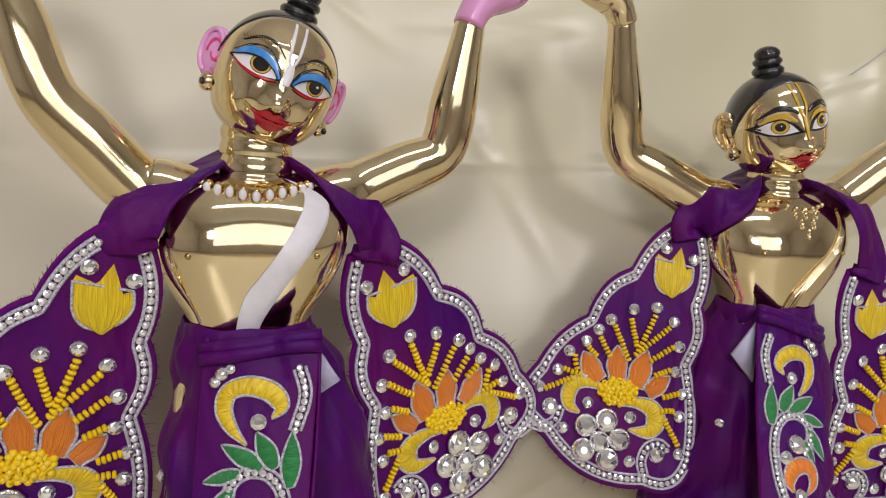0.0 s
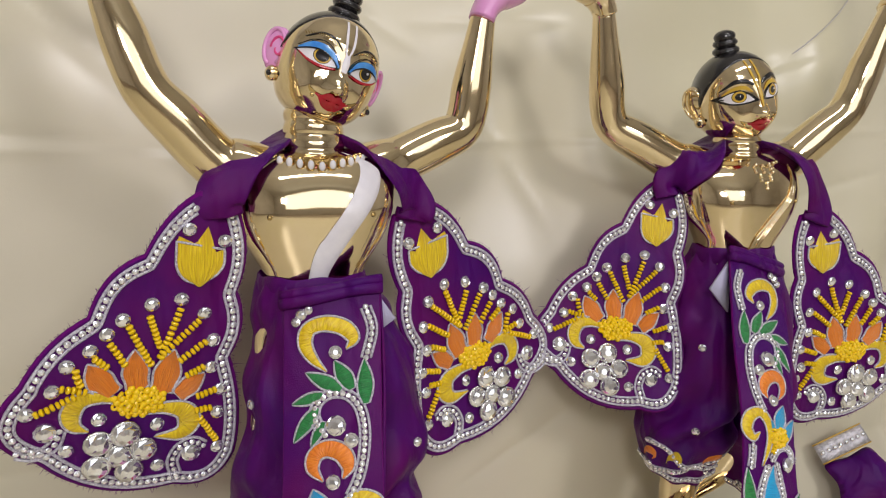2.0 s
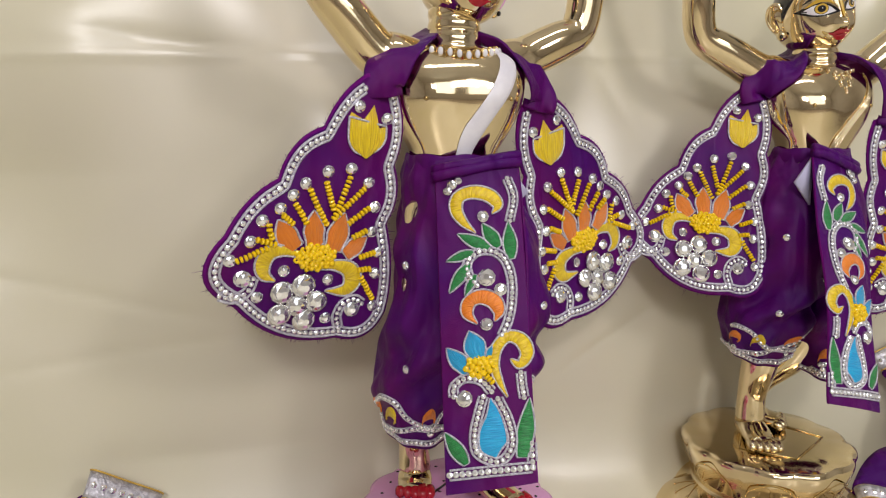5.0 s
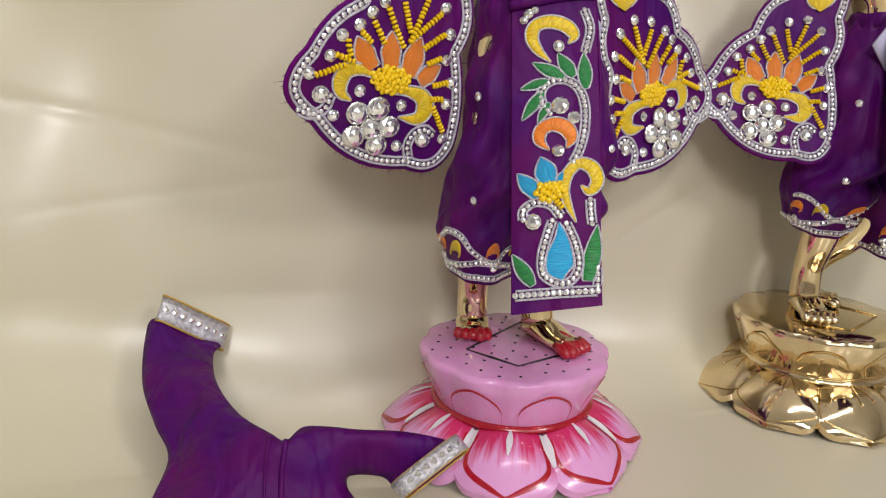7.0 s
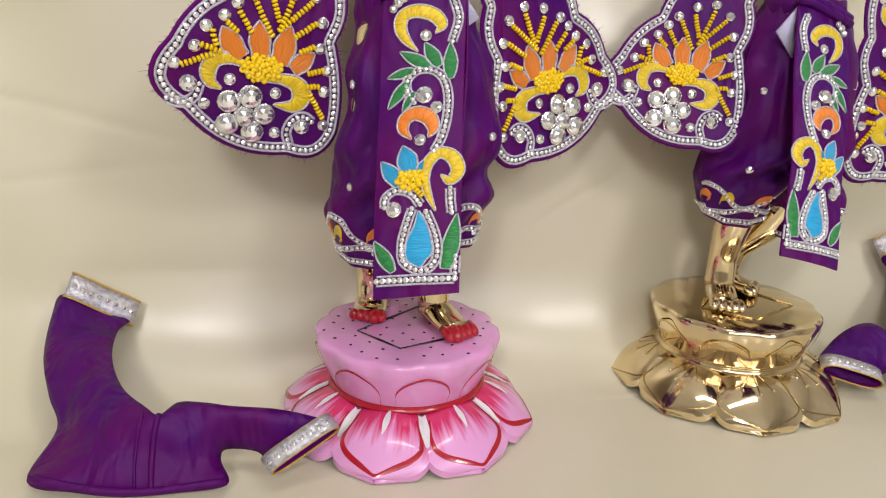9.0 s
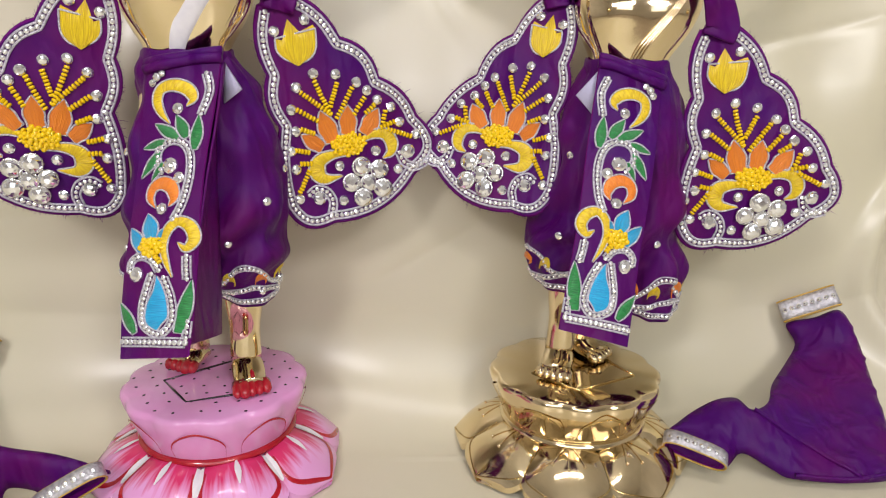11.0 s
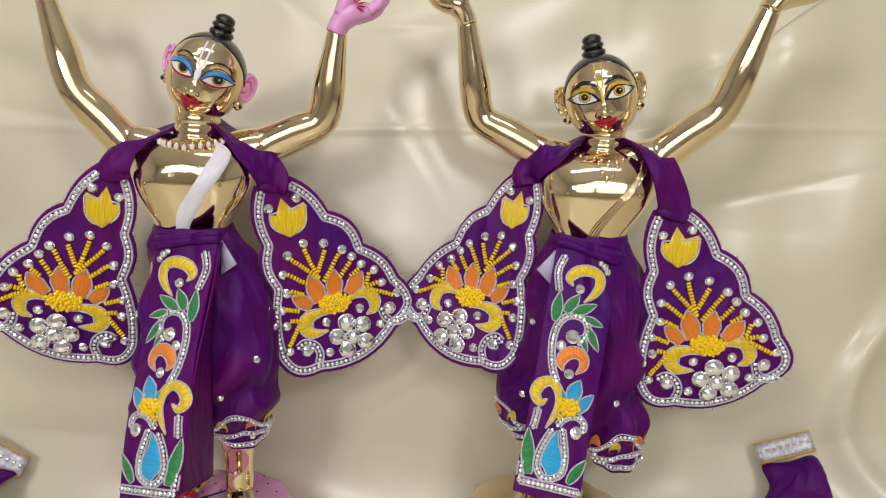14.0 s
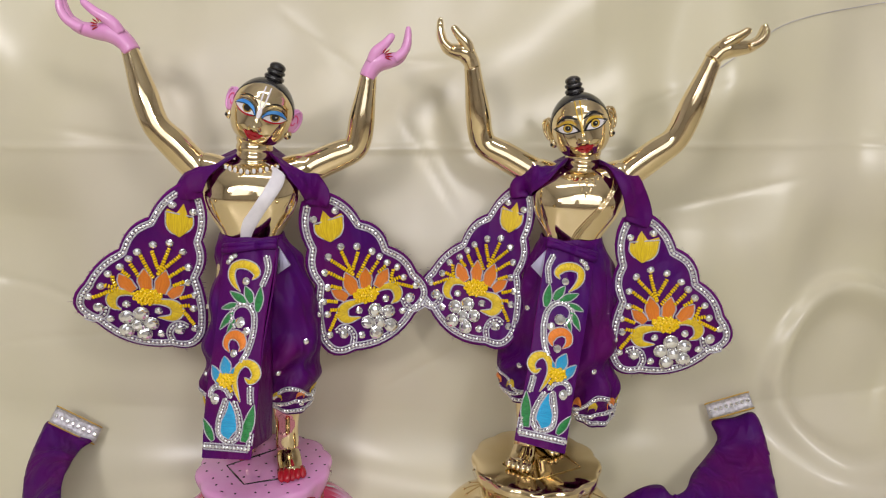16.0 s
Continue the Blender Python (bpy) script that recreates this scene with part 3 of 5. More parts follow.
        sw = [head + R @ e + er @ V((s * (0.0028), -0.0022 + (0.0042 - 0.0026 * t / 6) * math.cos(t), 0.0005 + (0.0062 - 0.0042 * t / 6) * math.sin(t))) for t in np.linspace(0, 6.2, 24)]
        g.tube(sw, [0.0007] * 24, 6, M["rose"] if painted else M["old"])
        lobe = head + R @ V((s * 0.0236, 0.0015, -0.0128))
        g.ball(lobe, 0.0028, 0.0034, 0.0038, 14, 9, 0, er)
        g.ball(lobe + R @ V((s * 0.0018, -0.0024, -0.0005)), 0.0012, 0.0012, 0.0014, 8, 6, M["black"])
    # lips: two lobes above, one below, corners turned up
    lip = lambda p, w, l: stroke([(x, z + 1.8) for x, z in p], w, M["red"], l, 7)
    lip([(-7.6, -17.6), (-5.0, -18.4), (-2.2, -17.4), (0, -18.0), (2.2, -17.4), (5.0, -18.4), (7.6, -17.6)], [0.5, 1.5, 3.0, 2.5, 3.0, 1.5, 0.5], 0.0010)
    lip([(-5.6, -18.9), (-2.8, -20.7), (0, -21.2), (2.8, -20.7), (5.6, -18.9)], [0.8, 3.0, 3.9, 3.0, 0.8], 0.0016)
    # nostrils and the corner dimples: shade of small hollows, laid on as darker brass
    for s in (-1, 1):
        stroke([(s * 1.6, -13.6), (s * 2.6, -13.4)], [0.9, 0.9], M["old"], 0.0003, 3)
        g.ball(head + R @ V((s * 0.0086, -head_y(s * 0.0086, -0.0165) + 0.0002, -0.0165)), 0.0011, 0.0007, 0.0011, 10, 6, M["old"])
        stroke([(s * 7.4, -15.6), (s * 9.4, -15.0), (s * 10.8, -13.4)], [1.0, 1.6, 0.5], M["old"], 0.0002, 5)
    # mark on the forehead
    tk = M["white"] if painted else M["ochre"]
    for s in (-1, 1):
        stroke([(s * 1.9, 20.5), (s * 1.8, 13.0), (s * 1.3, 7.0), (s * 0.3, 4.2)], [1.0, 1.2, 1.0, 0.7], tk, 0.0005)
    if painted:
        stroke([(0, 5.0), (0, 1.0), (0, -3.2)], [2.2, 3.6, 2.4], M["white"], 0.0007)
    else:
        stroke([(0, 5.0), (0, -1.0), (0, -6.5)], [2.0, 1.9, 0.8], M["ochre"], 0.0007)
    # arms
    for side in ("left", "right"):
        sh, el, wr = V(c["shoulder_" + side]), V(c["elbow_" + side]), V(c["wrist_" + side])
        inner = neck.lerp(waist, 0.22) + (sh - neck) * 0.35
        pts = [(*inner, 0.0155), (*sh.lerp(inner, 0.35), 0.0140), (*sh, 0.0124), (*sh.lerp(el, 0.55), 0.0118), (*el.lerp(sh, 0.1), 0.0106), (*el.lerp(wr, 0.12), 0.0104),
               (*el.lerp(wr, 0.4), 0.0102), (*el.lerp(wr, 0.75), 0.0078), (*wr, 0.0064)]
        P = spline(pts, 6)
        g.tube([p[:3] for p in P], [p[3] for p in P], 28, 0)
        # hand: palm turned up, thumb and four fingers curling
        hm = M["pink"] if painted else M["brass"]
        f = V(c["hand_" + side])
        span = V((f.x - wr.x, 0, f.z - wr.z))
        hp = lambda u, w, y=0.0: V((wr.x + span.x * u, wr.y + (f.y - wr.y) * u + y, wr.z + span.z * w))
        palm = [(*hp(-0.04, -0.05), 0.0064), (*hp(0.06, 0.12), 0.0068), (*hp(0.24, 0.27), 0.0078), (*hp(0.50, 0.30), 0.0062), (*hp(0.74, 0.36), 0.0050), (*hp(0.88, 0.48), 0.0040)]
        P = spline(palm, 6)
        g.tube([p[:3] for p in P], [p[3] for p in P], 24, hm, 1.35)
        for q in range(4):
            y = (q - 1.5) * 0.0040
            cut = (0.90, 1.0, 0.97, 0.84)[q]
            fin = [(*hp(0.66, 0.33, y), 0.0036), (*hp(0.86, 0.46, y), 0.0034), (*hp(0.97, 0.70 * cut, y * 0.9), 0.0031), (*hp(1.0, 0.90 * cut, y * 0.8), 0.0026), (*hp(0.99, cut, y * 0.75), 0.0013)]
            P = spline(fin, 5)
            g.tube([x[:3] for x in P], [x[3] for x in P], 12, hm)
        th = [(*hp(0.10, 0.26, -0.004), 0.0050), (*hp(0.20, 0.46, -0.006), 0.0046), (*hp(0.42, 0.63, -0.007), 0.0036), (*hp(0.58, 0.78, -0.007), 0.0028), (*hp(0.63, 0.83, -0.007), 0.0013)]
        P = spline(th, 5)
        g.tube([x[:3] for x in P], [x[3] for x in P], 14, hm)
        if painted:
            for q in range(6):
                t = 0.9 - 0.42 * q
                a = hp(0.34, 0.40, -0.0098)
                b = a + V((math.copysign(0.0085, span.x) * math.sin(t + 1.2), 0.0016, 0.0068 * math.cos(t + 1.2)))
                g.tube([a.lerp(b, 0.35) + V((0, -0.0002, 0)), a.lerp(b, 0.7) + V((0, -0.0004, 0)), b], [0.0003, 0.00065, 0.0002], 6, M["red"])
    # legs and feet
    for leg in c["legs"]:
        P = spline([(*p, r) for p, r in leg["line"]], 6)
        g.tube([p[:3] for p in P], [p[3] for p in P], 26, 0)
        an, toe = V(leg["line"][-1][0]), V(leg["toe"])
        heel = an + (an - toe).normalized() * 0.006
        heel.z = toe.z + 0.004
        sole = [(*heel, 0.0084), (*an.lerp(toe, 0.15), 0.0102), (*an.lerp(toe, 0.5), 0.0102), (*an.lerp(toe, 0.8), 0.0094)]
        P = spline(sole, 5)
        rows = []
        d = toe - an
        d.z = 0
        d.normalize()
        sd = V((-d.y, d.x, 0))
        for p in P:
            cz = max(p[2] - toe.z, 0.0045)
            rows.append([V(p[:3]) * 1 + sd * (p[3] * math.cos(a)) + V((0, 0, toe.z - p[2] + (cz * 0.62 + 0.002) + (cz * 0.62 + 0.002) * math.sin(a))) for a in (2 * math.pi * k / 22 for k in range(22))])
        g.grid(rows, 0, close=True, cap=True)
        for q in range(5):
            o = (q - 2) * 0.0042
            tr = 0.0033 if q != leg["big"] else 0.0041
            root, end = an.lerp(toe, 0.72) + sd * o, toe + sd * o * 1.05 - d * abs(q - leg["big"]) * 0.0011
            root.z, end.z = toe.z + 0.0052, toe.z + 0.0030
            g.tube([root, root.lerp(end, 0.5) + V((0, 0, 0.0004)), end.lerp(root, 0.1), end + d * 0.0016], [tr, tr, tr * 0.92, tr * 0.45], 12, M["red"] if painted else 0)
        if painted:
            g.tube([heel + V((0, 0, -0.002)), an.lerp(toe, 0.3) + V((0, 0, toe.z - an.lerp(toe, 0.3).z + 0.0008)), an.lerp(toe, 0.75) + V((0, 0, toe.z - an.lerp(toe, 0.75).z + 0.0012))], [0.0082, 0.0094, 0.0092], 18, M["red"], 0.34)
    # sacred thread across the chest
    def chest(t, ang, lift):
        i = np.interp(t, [p[0] for p in prof], range(len(prof)))
        a, b = prof[int(i)], prof[min(int(i) + 1, len(prof) - 1)]
        q = a + (b - a) * (i - int(i))
        x, y = q[1] * math.copysign(abs(math.cos(ang)) ** 0.84, math.cos(ang)), q[2] * math.copysign(abs(math.sin(ang)) ** 0.84, math.sin(ang))
        if y < 0:
            y -= 0.0022 * math.exp(-((abs(x) - 0.017) / 0.012) ** 2 - ((t - 0.56) / 0.24) ** 2)
        p = waist.lerp(neck, t) + V((x, y + q[3], 0))
        o = V((math.cos(ang), math.sin(ang), 0))
        return p + o * lift
    line = [(0.94, -0.86), (0.82, -0.98), (0.66, -1.14), (0.48, -1.30), (0.3, -1.44), (0.12, -1.56), (-0.06, -1.64)]
    if painted:
        rows2 = ribbon2(line, [0.24, 0.28, 0.27, 0.25, 0.25, 0.24, 0.24], 9, 6)
        g.grid([[chest(q[0], q[1], 0.0004 + 0.0011 * q[2]) for q in r] for r in rows2], M["white"])
    else:
        for w in (-0.09, -0.03, 0.03, 0.09):
            C = spline(line, 6)
            g.tube([chest(p[0] + w * 0.4, p[1] + w, 0.0006) for p in C], 0.0007, 8, 0)
    # necklace
    cnt = 17
    for i in range(cnt):
        ang = -math.pi / 2 + (i - (cnt - 1) / 2) * 0.20
        p = neck + up * (-0.001 if painted else -0.0015) + V((0.0238 * math.cos(ang), 0.0218 * math.sin(ang) - 0.001, -0.0035 * (1 - abs(math.cos(ang)))))
        if painted:
            g.ball(p, 0.0021, 0.0015, 0.0028, 12, 8, M["old"])
            g.ball(p + V((0.0009 * math.cos(ang), 0.0011 * math.sin(ang), -0.0002)), 0.0015, 0.0010, 0.0021, 10, 7, M["white"])
        else:
            g.ball(p, 0.0013, 0.0012, 0.0013, 10, 6, 0)
    if not painted:
        for i in range(9):
            for k in range(3 - i // 3):
                w = ((2 - i // 3) / 2 - k) * 0.0026
                g.ball(chest(0.90 - 0.028 * i, -math.pi / 2 + w * 45, 0.0003), 0.0011, 0.0008, 0.0012, 8, 6, 0)
    ob = piece(name, g, mats)
    return tagged(ob, label, "statue", "pair of statues")


statue("brass_statue", "polished brass statue with blue eyelids, white sash and pink hands", dict(
    painted=True, neck=(0.0105, 0.307, 0.3205), waist=(0.0085, 0.301, 0.2640), head=(0.0190, 0.3085, 0.3615), turn=(4, 20, 6), gaze=0.8,
    shoulder_left=(-0.034, 0.302, 0.3175), elbow_left=(-0.0625, 0.299, 0.3490), wrist_left=(-0.0810, 0.309, 0.4050), hand_left=(-0.130, 0.312, 0.446),
    shoulder_right=(0.056, 0.314, 0.3170), elbow_right=(0.0915, 0.316, 0.3330), wrist_right=(0.1005, 0.315, 0.3895), hand_right=(0.131, 0.322, 0.4270),
    legs=[dict(line=[((0.024, 0.300, 0.240), 0.016), ((0.030, 0.298, 0.170), 0.0140), ((0.0315, 0.302, 0.120), 0.0125), ((0.030, 0.308, 0.092), 0.0098), ((0.030, 0.307, 0.071), 0.0100)], toe=(0.041, 0.268, 0.0612), big=1),
          dict(line=[((-0.004, 0.300, 0.240), 0.016), ((-0.012, 0.290, 0.170), 0.0140), ((-0.012, 0.308, 0.120), 0.0122), ((-0.008, 0.322, 0.092), 0.0095), ((-0.007, 0.324, 0.071), 0.0097)], toe=(-0.013, 0.303, 0.0612), big=3)]))
statue("brass_statue", "polished brass statue with black hair and amber eyes", dict(
    painted=False, neck=(0.2755, 0.324, 0.3175), waist=(0.2680, 0.313, 0.2630), head=(0.2715, 0.3255, 0.3552), turn=(4, -13, -9), gaze=0.2,
    shoulder_left=(0.234, 0.333, 0.3145), elbow_left=(0.1930, 0.340, 0.3360), wrist_left=(0.1825, 0.333, 0.3985), hand_left=(0.1560, 0.335, 0.4350),
    shoulder_right=(0.313, 0.318, 0.3165), elbow_right=(0.3480, 0.311, 0.3460), wrist_right=(0.3680, 0.304, 0.4085), hand_right=(0.4055, 0.306, 0.4350),
    legs=[dict(line=[((0.256, 0.310, 0.240), 0.016), ((0.246, 0.304, 0.170), 0.0140), ((0.241, 0.312, 0.120), 0.0125), ((0.241, 0.318, 0.092), 0.0098), ((0.240, 0.317, 0.071), 0.0102)], toe=(0.229, 0.286, 0.0612), big=3),
          dict(line=[((0.284, 0.312, 0.240), 0.016), ((0.290, 0.308, 0.170), 0.0140), ((0.278, 0.318, 0.120), 0.0122), ((0.262, 0.334, 0.092), 0.0092), ((0.257, 0.337, 0.071), 0.0094)], toe=(0.272, 0.316, 0.0612), big=1)]))


from mathutils import geometry

# ---- small trimmings shared by the clothes ----
def gem_mesh(name, m, n=10):
    g = Geo()
    ring = lambda r, z, o=0.0: [(r * math.cos(2 * math.pi * (k + o) / n), r * math.sin(2 * math.pi * (k + o) / n), z) for k in range(n)]
    g.grid([ring(1, -0.1), ring(1, 0.22), ring(0.74, 0.50, 0.5), ring(0.34, 0.68)], close=True, cap=True)
    return g.mesh(name, [m], smooth=False)


GEM = gem_mesh("crystal", GEMSTONE)
GEM_SMALL = gem_mesh("chain_crystal", CRYSTAL, 8)
_g = Geo()
_g.grid([[(r * math.cos(2 * math.pi * k / 12), r * math.sin(2 * math.pi * k / 12), z) for k in range(12)] for r, z in ((1.0, -0.2), (1.12, 0.05), (1.12, 0.30), (0.98, 0.34))], close=True, cap=True)
CUP = _g.mesh("setting", [SILVER])
_g = Geo()
_g.grid([[((0.62 + 0.40 * math.cos(b)) * math.cos(a), (0.62 + 0.40 * math.cos(b)) * math.sin(a), 0.52 * math.sin(b)) for b in (2 * math.pi * j / 6 for j in range(7))] for a in (2 * math.pi * i / 9 for i in range(10))])
BEAD_RING = _g.mesh("bead", [BEAD])
_g = Geo()
_g.ball((0, 0, 0), 1, 1, 0.85, 9, 6)
BEAD_BALL = _g.mesh("bead", [BEAD])


class Cloth:
    """Lays embroidery on a fabric surface: at(u, v, h) gives the place, unit is metres for one step of u."""

    def __init__(self, at, unit, owner, seed=0):
        self.at, self.k, self.owner, self.rnd = at, unit, owner, random.Random(seed)

    def basis(self, u, v, h, d=(1, 0)):
        p = self.at(u, v, h)
        ex = (self.at(u + d[0], v + d[1], h) - p).normalized()
        n = (self.at(u, v, h + 0.001) - p).normalized()
        n = (n - ex * n.dot(ex)).normalized()
        return Matrix.Translation(p) @ Matrix((ex, n.cross(ex), n)).transposed().to_4x4()

    def put(self, name, me, u, v, h, scale, d=(1, 0), tilt=0.0, turn=None):
        ob = piece(name, me, None, self.owner)
        m = self.basis(u, v, h, d)
        if tilt:
            m = m @ pose(0, 0, 0, self.rnd.uniform(-tilt, tilt), self.rnd.uniform(-tilt, tilt), self.rnd.uniform(0, 90))
        if turn:
            m = m @ turn
        ob.matrix_local = m @ Matrix.Diagonal((scale, scale, scale, 1))
        return ob

    def stone(self, u, v, r):
        self.put("crystal", GEM, u, v, 0.0006, r * self.k, tilt=9)

    def mounted(self, u, v, r):
        self.put("setting", CUP, u, v, 0.0008, r * self.k, tilt=5)
        self.put("crystal", GEM, u, v, 0.0018, r * self.k * 0.98, tilt=7)

    def chain(self, path, step=15.8, r=7.6, cord=11.2, cords=(-1, 1)):
        """A row of small set stones with a couched cord on either side."""
        P = even(path, step)
        for i, p in enumerate(P):
            d = P[min(i + 1, len(P) - 1)] - P[max(i - 1, 0)]
            self.put("chain_crystal", GEM_SMALL, p[0], p[1], 0.0007, r * self.k, tuple(d / (np.linalg.norm(d) + 1e-9)), tilt=8)
        Q = even(path, 7)
        nrm = []
        for i in range(len(Q)):
            d = Q[min(i + 1, len(Q) - 1)] - Q[max(i - 1, 0)]
            d = d / (np.linalg.norm(d) + 1e-9)
            nrm.append(np.array((-d[1], d[0])))
        for s in cords:
            g = Geo()
            g.tube([self.at(q[0] + s * cord * n[0], q[1] + s * cord * n[1], 0.0005) for q, n in zip(Q, nrm)], 3.5 * self.k, 6)
            piece("cord", g, CORD, self.owner)

    def cord_loop(self, pts, w=2.9):
        g = Geo()
        g.tube([self.at(p[0], p[1], 0.0006) for p in even(pts, 6)], w * self.k, 6)
        piece("cord", g, CORD, self.owner)

    def stitched(self, name, rows, m, height=0.0011, outline=True):
        g = Geo()
        g.grid([[self.at(q[0], q[1], 0.0003 + height * q[2]) for q in r] for r in rows])
        piece(name, g, m, self.owner)
        if outline:
            self.cord_loop(rim(rows))

    def beads(self, a, b, r=8.4):
        P = even([a, b], 10.6)
        d = np.array(b, float) - np.array(a, float)
        d /= np.linalg.norm(d)
        for p in P:
            self.put("bead", BEAD_RING, p[0] + self.rnd.uniform(-.8, .8), p[1] + self.rnd.uniform(-.8, .8), 0.0011, r * self.k, tuple(d), turn=pose(0, 0, 0, 0, 90 + self.rnd.uniform(-8, 8), 0))

    def bead_mound(self, cx, cy, rx, ry, ang, r=8.0, n=40):
        ca, sa = math.cos(ang), math.sin(ang)
        for i in range(n):
            rr, t = math.sqrt((i + 0.5) / n), i * 2.39996
            x, y = rx * rr * math.cos(t), ry * rr * math.sin(t)
            self.put("bead", BEAD_BALL if i % 3 else BEAD_RING, cx + x * ca - y * sa, cy + x * sa + y * ca, 0.0010 + 0.0009 * (1 - rr * rr), r * self.k * 1.05, tilt=70)


def arc(a, b, bulge, n=9):
    """Points from a towards b along a bow that stands out to the left by bulge times the length; b is left out."""
    a, b = np.array(a, float), np.array(b, float)
    d = b - a
    nrm = np.array((d[1], -d[0]))
    return [a + d * t + nrm * bulge * 4 * t * (1 - t) for t in (k / n for k in range(n))]


# ---- shawl wings ----
WING_MAP = lambda x, y: (2 * (x - 440), 2 * (y - 290))
WING = [(WING_MAP(*p), b) for p, b in (((475, 347), 0.0), ((522, 326), 0.11), ((590, 381), 0.17), ((648, 434), 0.12), ((708, 487), 0.33), ((706, 577), 0.13),
                                       ((580, 653), 0.25), ((508, 632), 0.06), ((500, 512), 0.14), ((485, 440), 0.11))]


def wing_outline():
    out = []
    for i, (p, bulge) in enumerate(WING):
        out += arc(p, WING[(i + 1) % len(WING)][0], bulge)
    return out


def inset(loop, d):
    P = np.array(loop)
    n = len(P)
    out = []
    for i in range(n):
        t = P[(i + 1) % n] - P[i - 1]
        t /= np.linalg.norm(t) + 1e-9
        out.append(P[i] + np.array((-t[1], t[0])) * d)
    return out


def wing(shawl, O, T, B, seed, bend, left, bow=0.0012):
    """An embroidered shawl end hung by its neck at O, with its far tip at T and its lower corner at B."""
    O, T, B = Vector(O), Vector(T), Vector(B)
    det = 476 * 651 - 76 * 386
    a, b = T - O, B - O
    ex = (a * 651 - b * 386) / det
    ey = (b * 476 - a * 76) / det
    N = ex.cross(ey).normalized()
    if N.y > 0:
        N = -N

    def at(u, v, h):
        k = max(0, 1 - v / 400)
        if left:
            u = u - k * (14 + 0.22 * (u - 100))
        du, dv = u - 139, v - 84
        w = bow * math.sin(du / 170 + dv / 260 + seed) + 0.0012 * math.sin(dv / 95 + du / 140 + 2 * seed) * min(1, dv / 200)
        return O + ex * du + ey * dv + N * (h + w) + Vector((0, bend * k, 0))

    loop = wing_outline()
    mid = np.array((290.0, 470.0))
    lp = [np.array(p) for p in loop]
    g = Geo()
    ring = lambda s, h: [at(*(mid + (p - mid) * s), h) for p in lp]
    g.grid([ring(s, 0.0) for s in (0.001, 0.1, 0.2, 0.3, 0.4, 0.5, 0.6, 0.7, 0.8, 0.9, 1.0)], close=True)
    g.grid([ring(1.0, 0.0), ring(1.022, -0.0009), ring(1.0, -0.0018)], 1, close=True)
    g.grid([ring(s, -0.0018) for s in (1.0, 0.6, 0.3, 0.02)], 0, close=True)
    ob = piece("wing", g, [PURPLE, PURPLE_EDGE], shawl, "purple embroidered shawl end edged with crystals")
    c = Cloth(at, (ex.length + ey.length) / 2, ob, seed)
    # frayed edge
    g = Geo()
    rnd = random.Random(seed + 20)
    E = even(loop + [loop[0]], 3.2)
    for i in range(36, len(E)):
        if rnd.random() < 0.9:
            p = E[i]
            o = p - mid
            o = o / np.linalg.norm(o)
            L = rnd.uniform(4, 11) * (2.6 if rnd.random() < 0.025 else 1)
            q = p + o * L + np.array((rnd.uniform(-6, 6), rnd.uniform(-6, 6)))
            g.tube([at(p[0], p[1], -0.0009), at(*((p + q) / 2 + rnd.uniform(-1, 1)), -0.0009 + rnd.uniform(-.0006, .0006)), at(q[0], q[1], -0.0009 + rnd.uniform(-.0012, .0012))], [0.00016, 0.00013, 0.00006], 3, cap=False)
    tagged(piece("frayed_edge", g, PURPLE_EDGE, ob), kind="stuff")
    # crystal border, open at the strap
    line = inset(loop, 20)[10:] + [inset(loop, 20)[0]]
    c.chain(line)
    # tulip
    tul = []
    for t in np.linspace(0.02, 1, 12):
        row = []
        for q in np.linspace(-1, 1, 17):
            top = float(np.interp(q, [-1, -0.62, -0.4, 0.2, 0.9, 1], [0.56, 0.54, 1.0, 0.74, 0.92, 0.84]))
            w = math.sqrt(max(0, 1 - (1 - min(1, t / 0.62)) ** 2))
            row.append((176 + 58 * q * w - 6 * t, 268 - 130 * t * top - 10 * (1 - t) * q * q, math.sqrt(max(0, 1 - q * q)) * min(1, 4 * (1 - t))))
        tul.append(row)
    c.stitched("stitched_tulip", tul, YELLOW_L)
    M = WING_MAP
    # orange petals
    for base, tip, w in (((562, 540), (530, 522), 48), ((578, 530), (558, 486), 60), ((601, 519), (600, 476), 56), ((627, 518), (647, 479), 56)):
        c.stitched("stitched_petal", leaf2(M(*base), M(*tip), w, full=0.85), ORANGE_L)
    # yellow curls
    c.stitched("stitched_curl", ribbon2([M(*p) for p in ((622, 528), (640, 518), (658, 517), (669, 529), (668, 544), (656, 554))], [10, 26, 36, 40, 28, 3]), YELLOW)
    c.stitched("stitched_curl", ribbon2([M(*p) for p in ((604, 548), (578, 550), (558, 560), (554, 576), (566, 587), (592, 582))], [10, 26, 42, 50, 34, 3]), YELLOW)
    c.bead_mound(*M(602, 534), 54, 34, -0.22, n=48)
    for a, b in (((531, 461), (574, 490)), ((551, 444), (573, 490)), ((584, 445), (574, 478)), ((606, 451), (584, 495)), ((625, 464), (610, 488)), ((640, 475), (628, 486)), ((658, 483), (655, 499)),
                 ((672, 498), (652, 507)), ((699, 519), (663, 510)), ((525, 486), (554, 500)), ((531, 514), (549, 519)), ((522, 545), (541, 547)), ((530, 565), (544, 564)), ((542, 575), (528, 607))):
        c.beads(M(*a), M(*b))
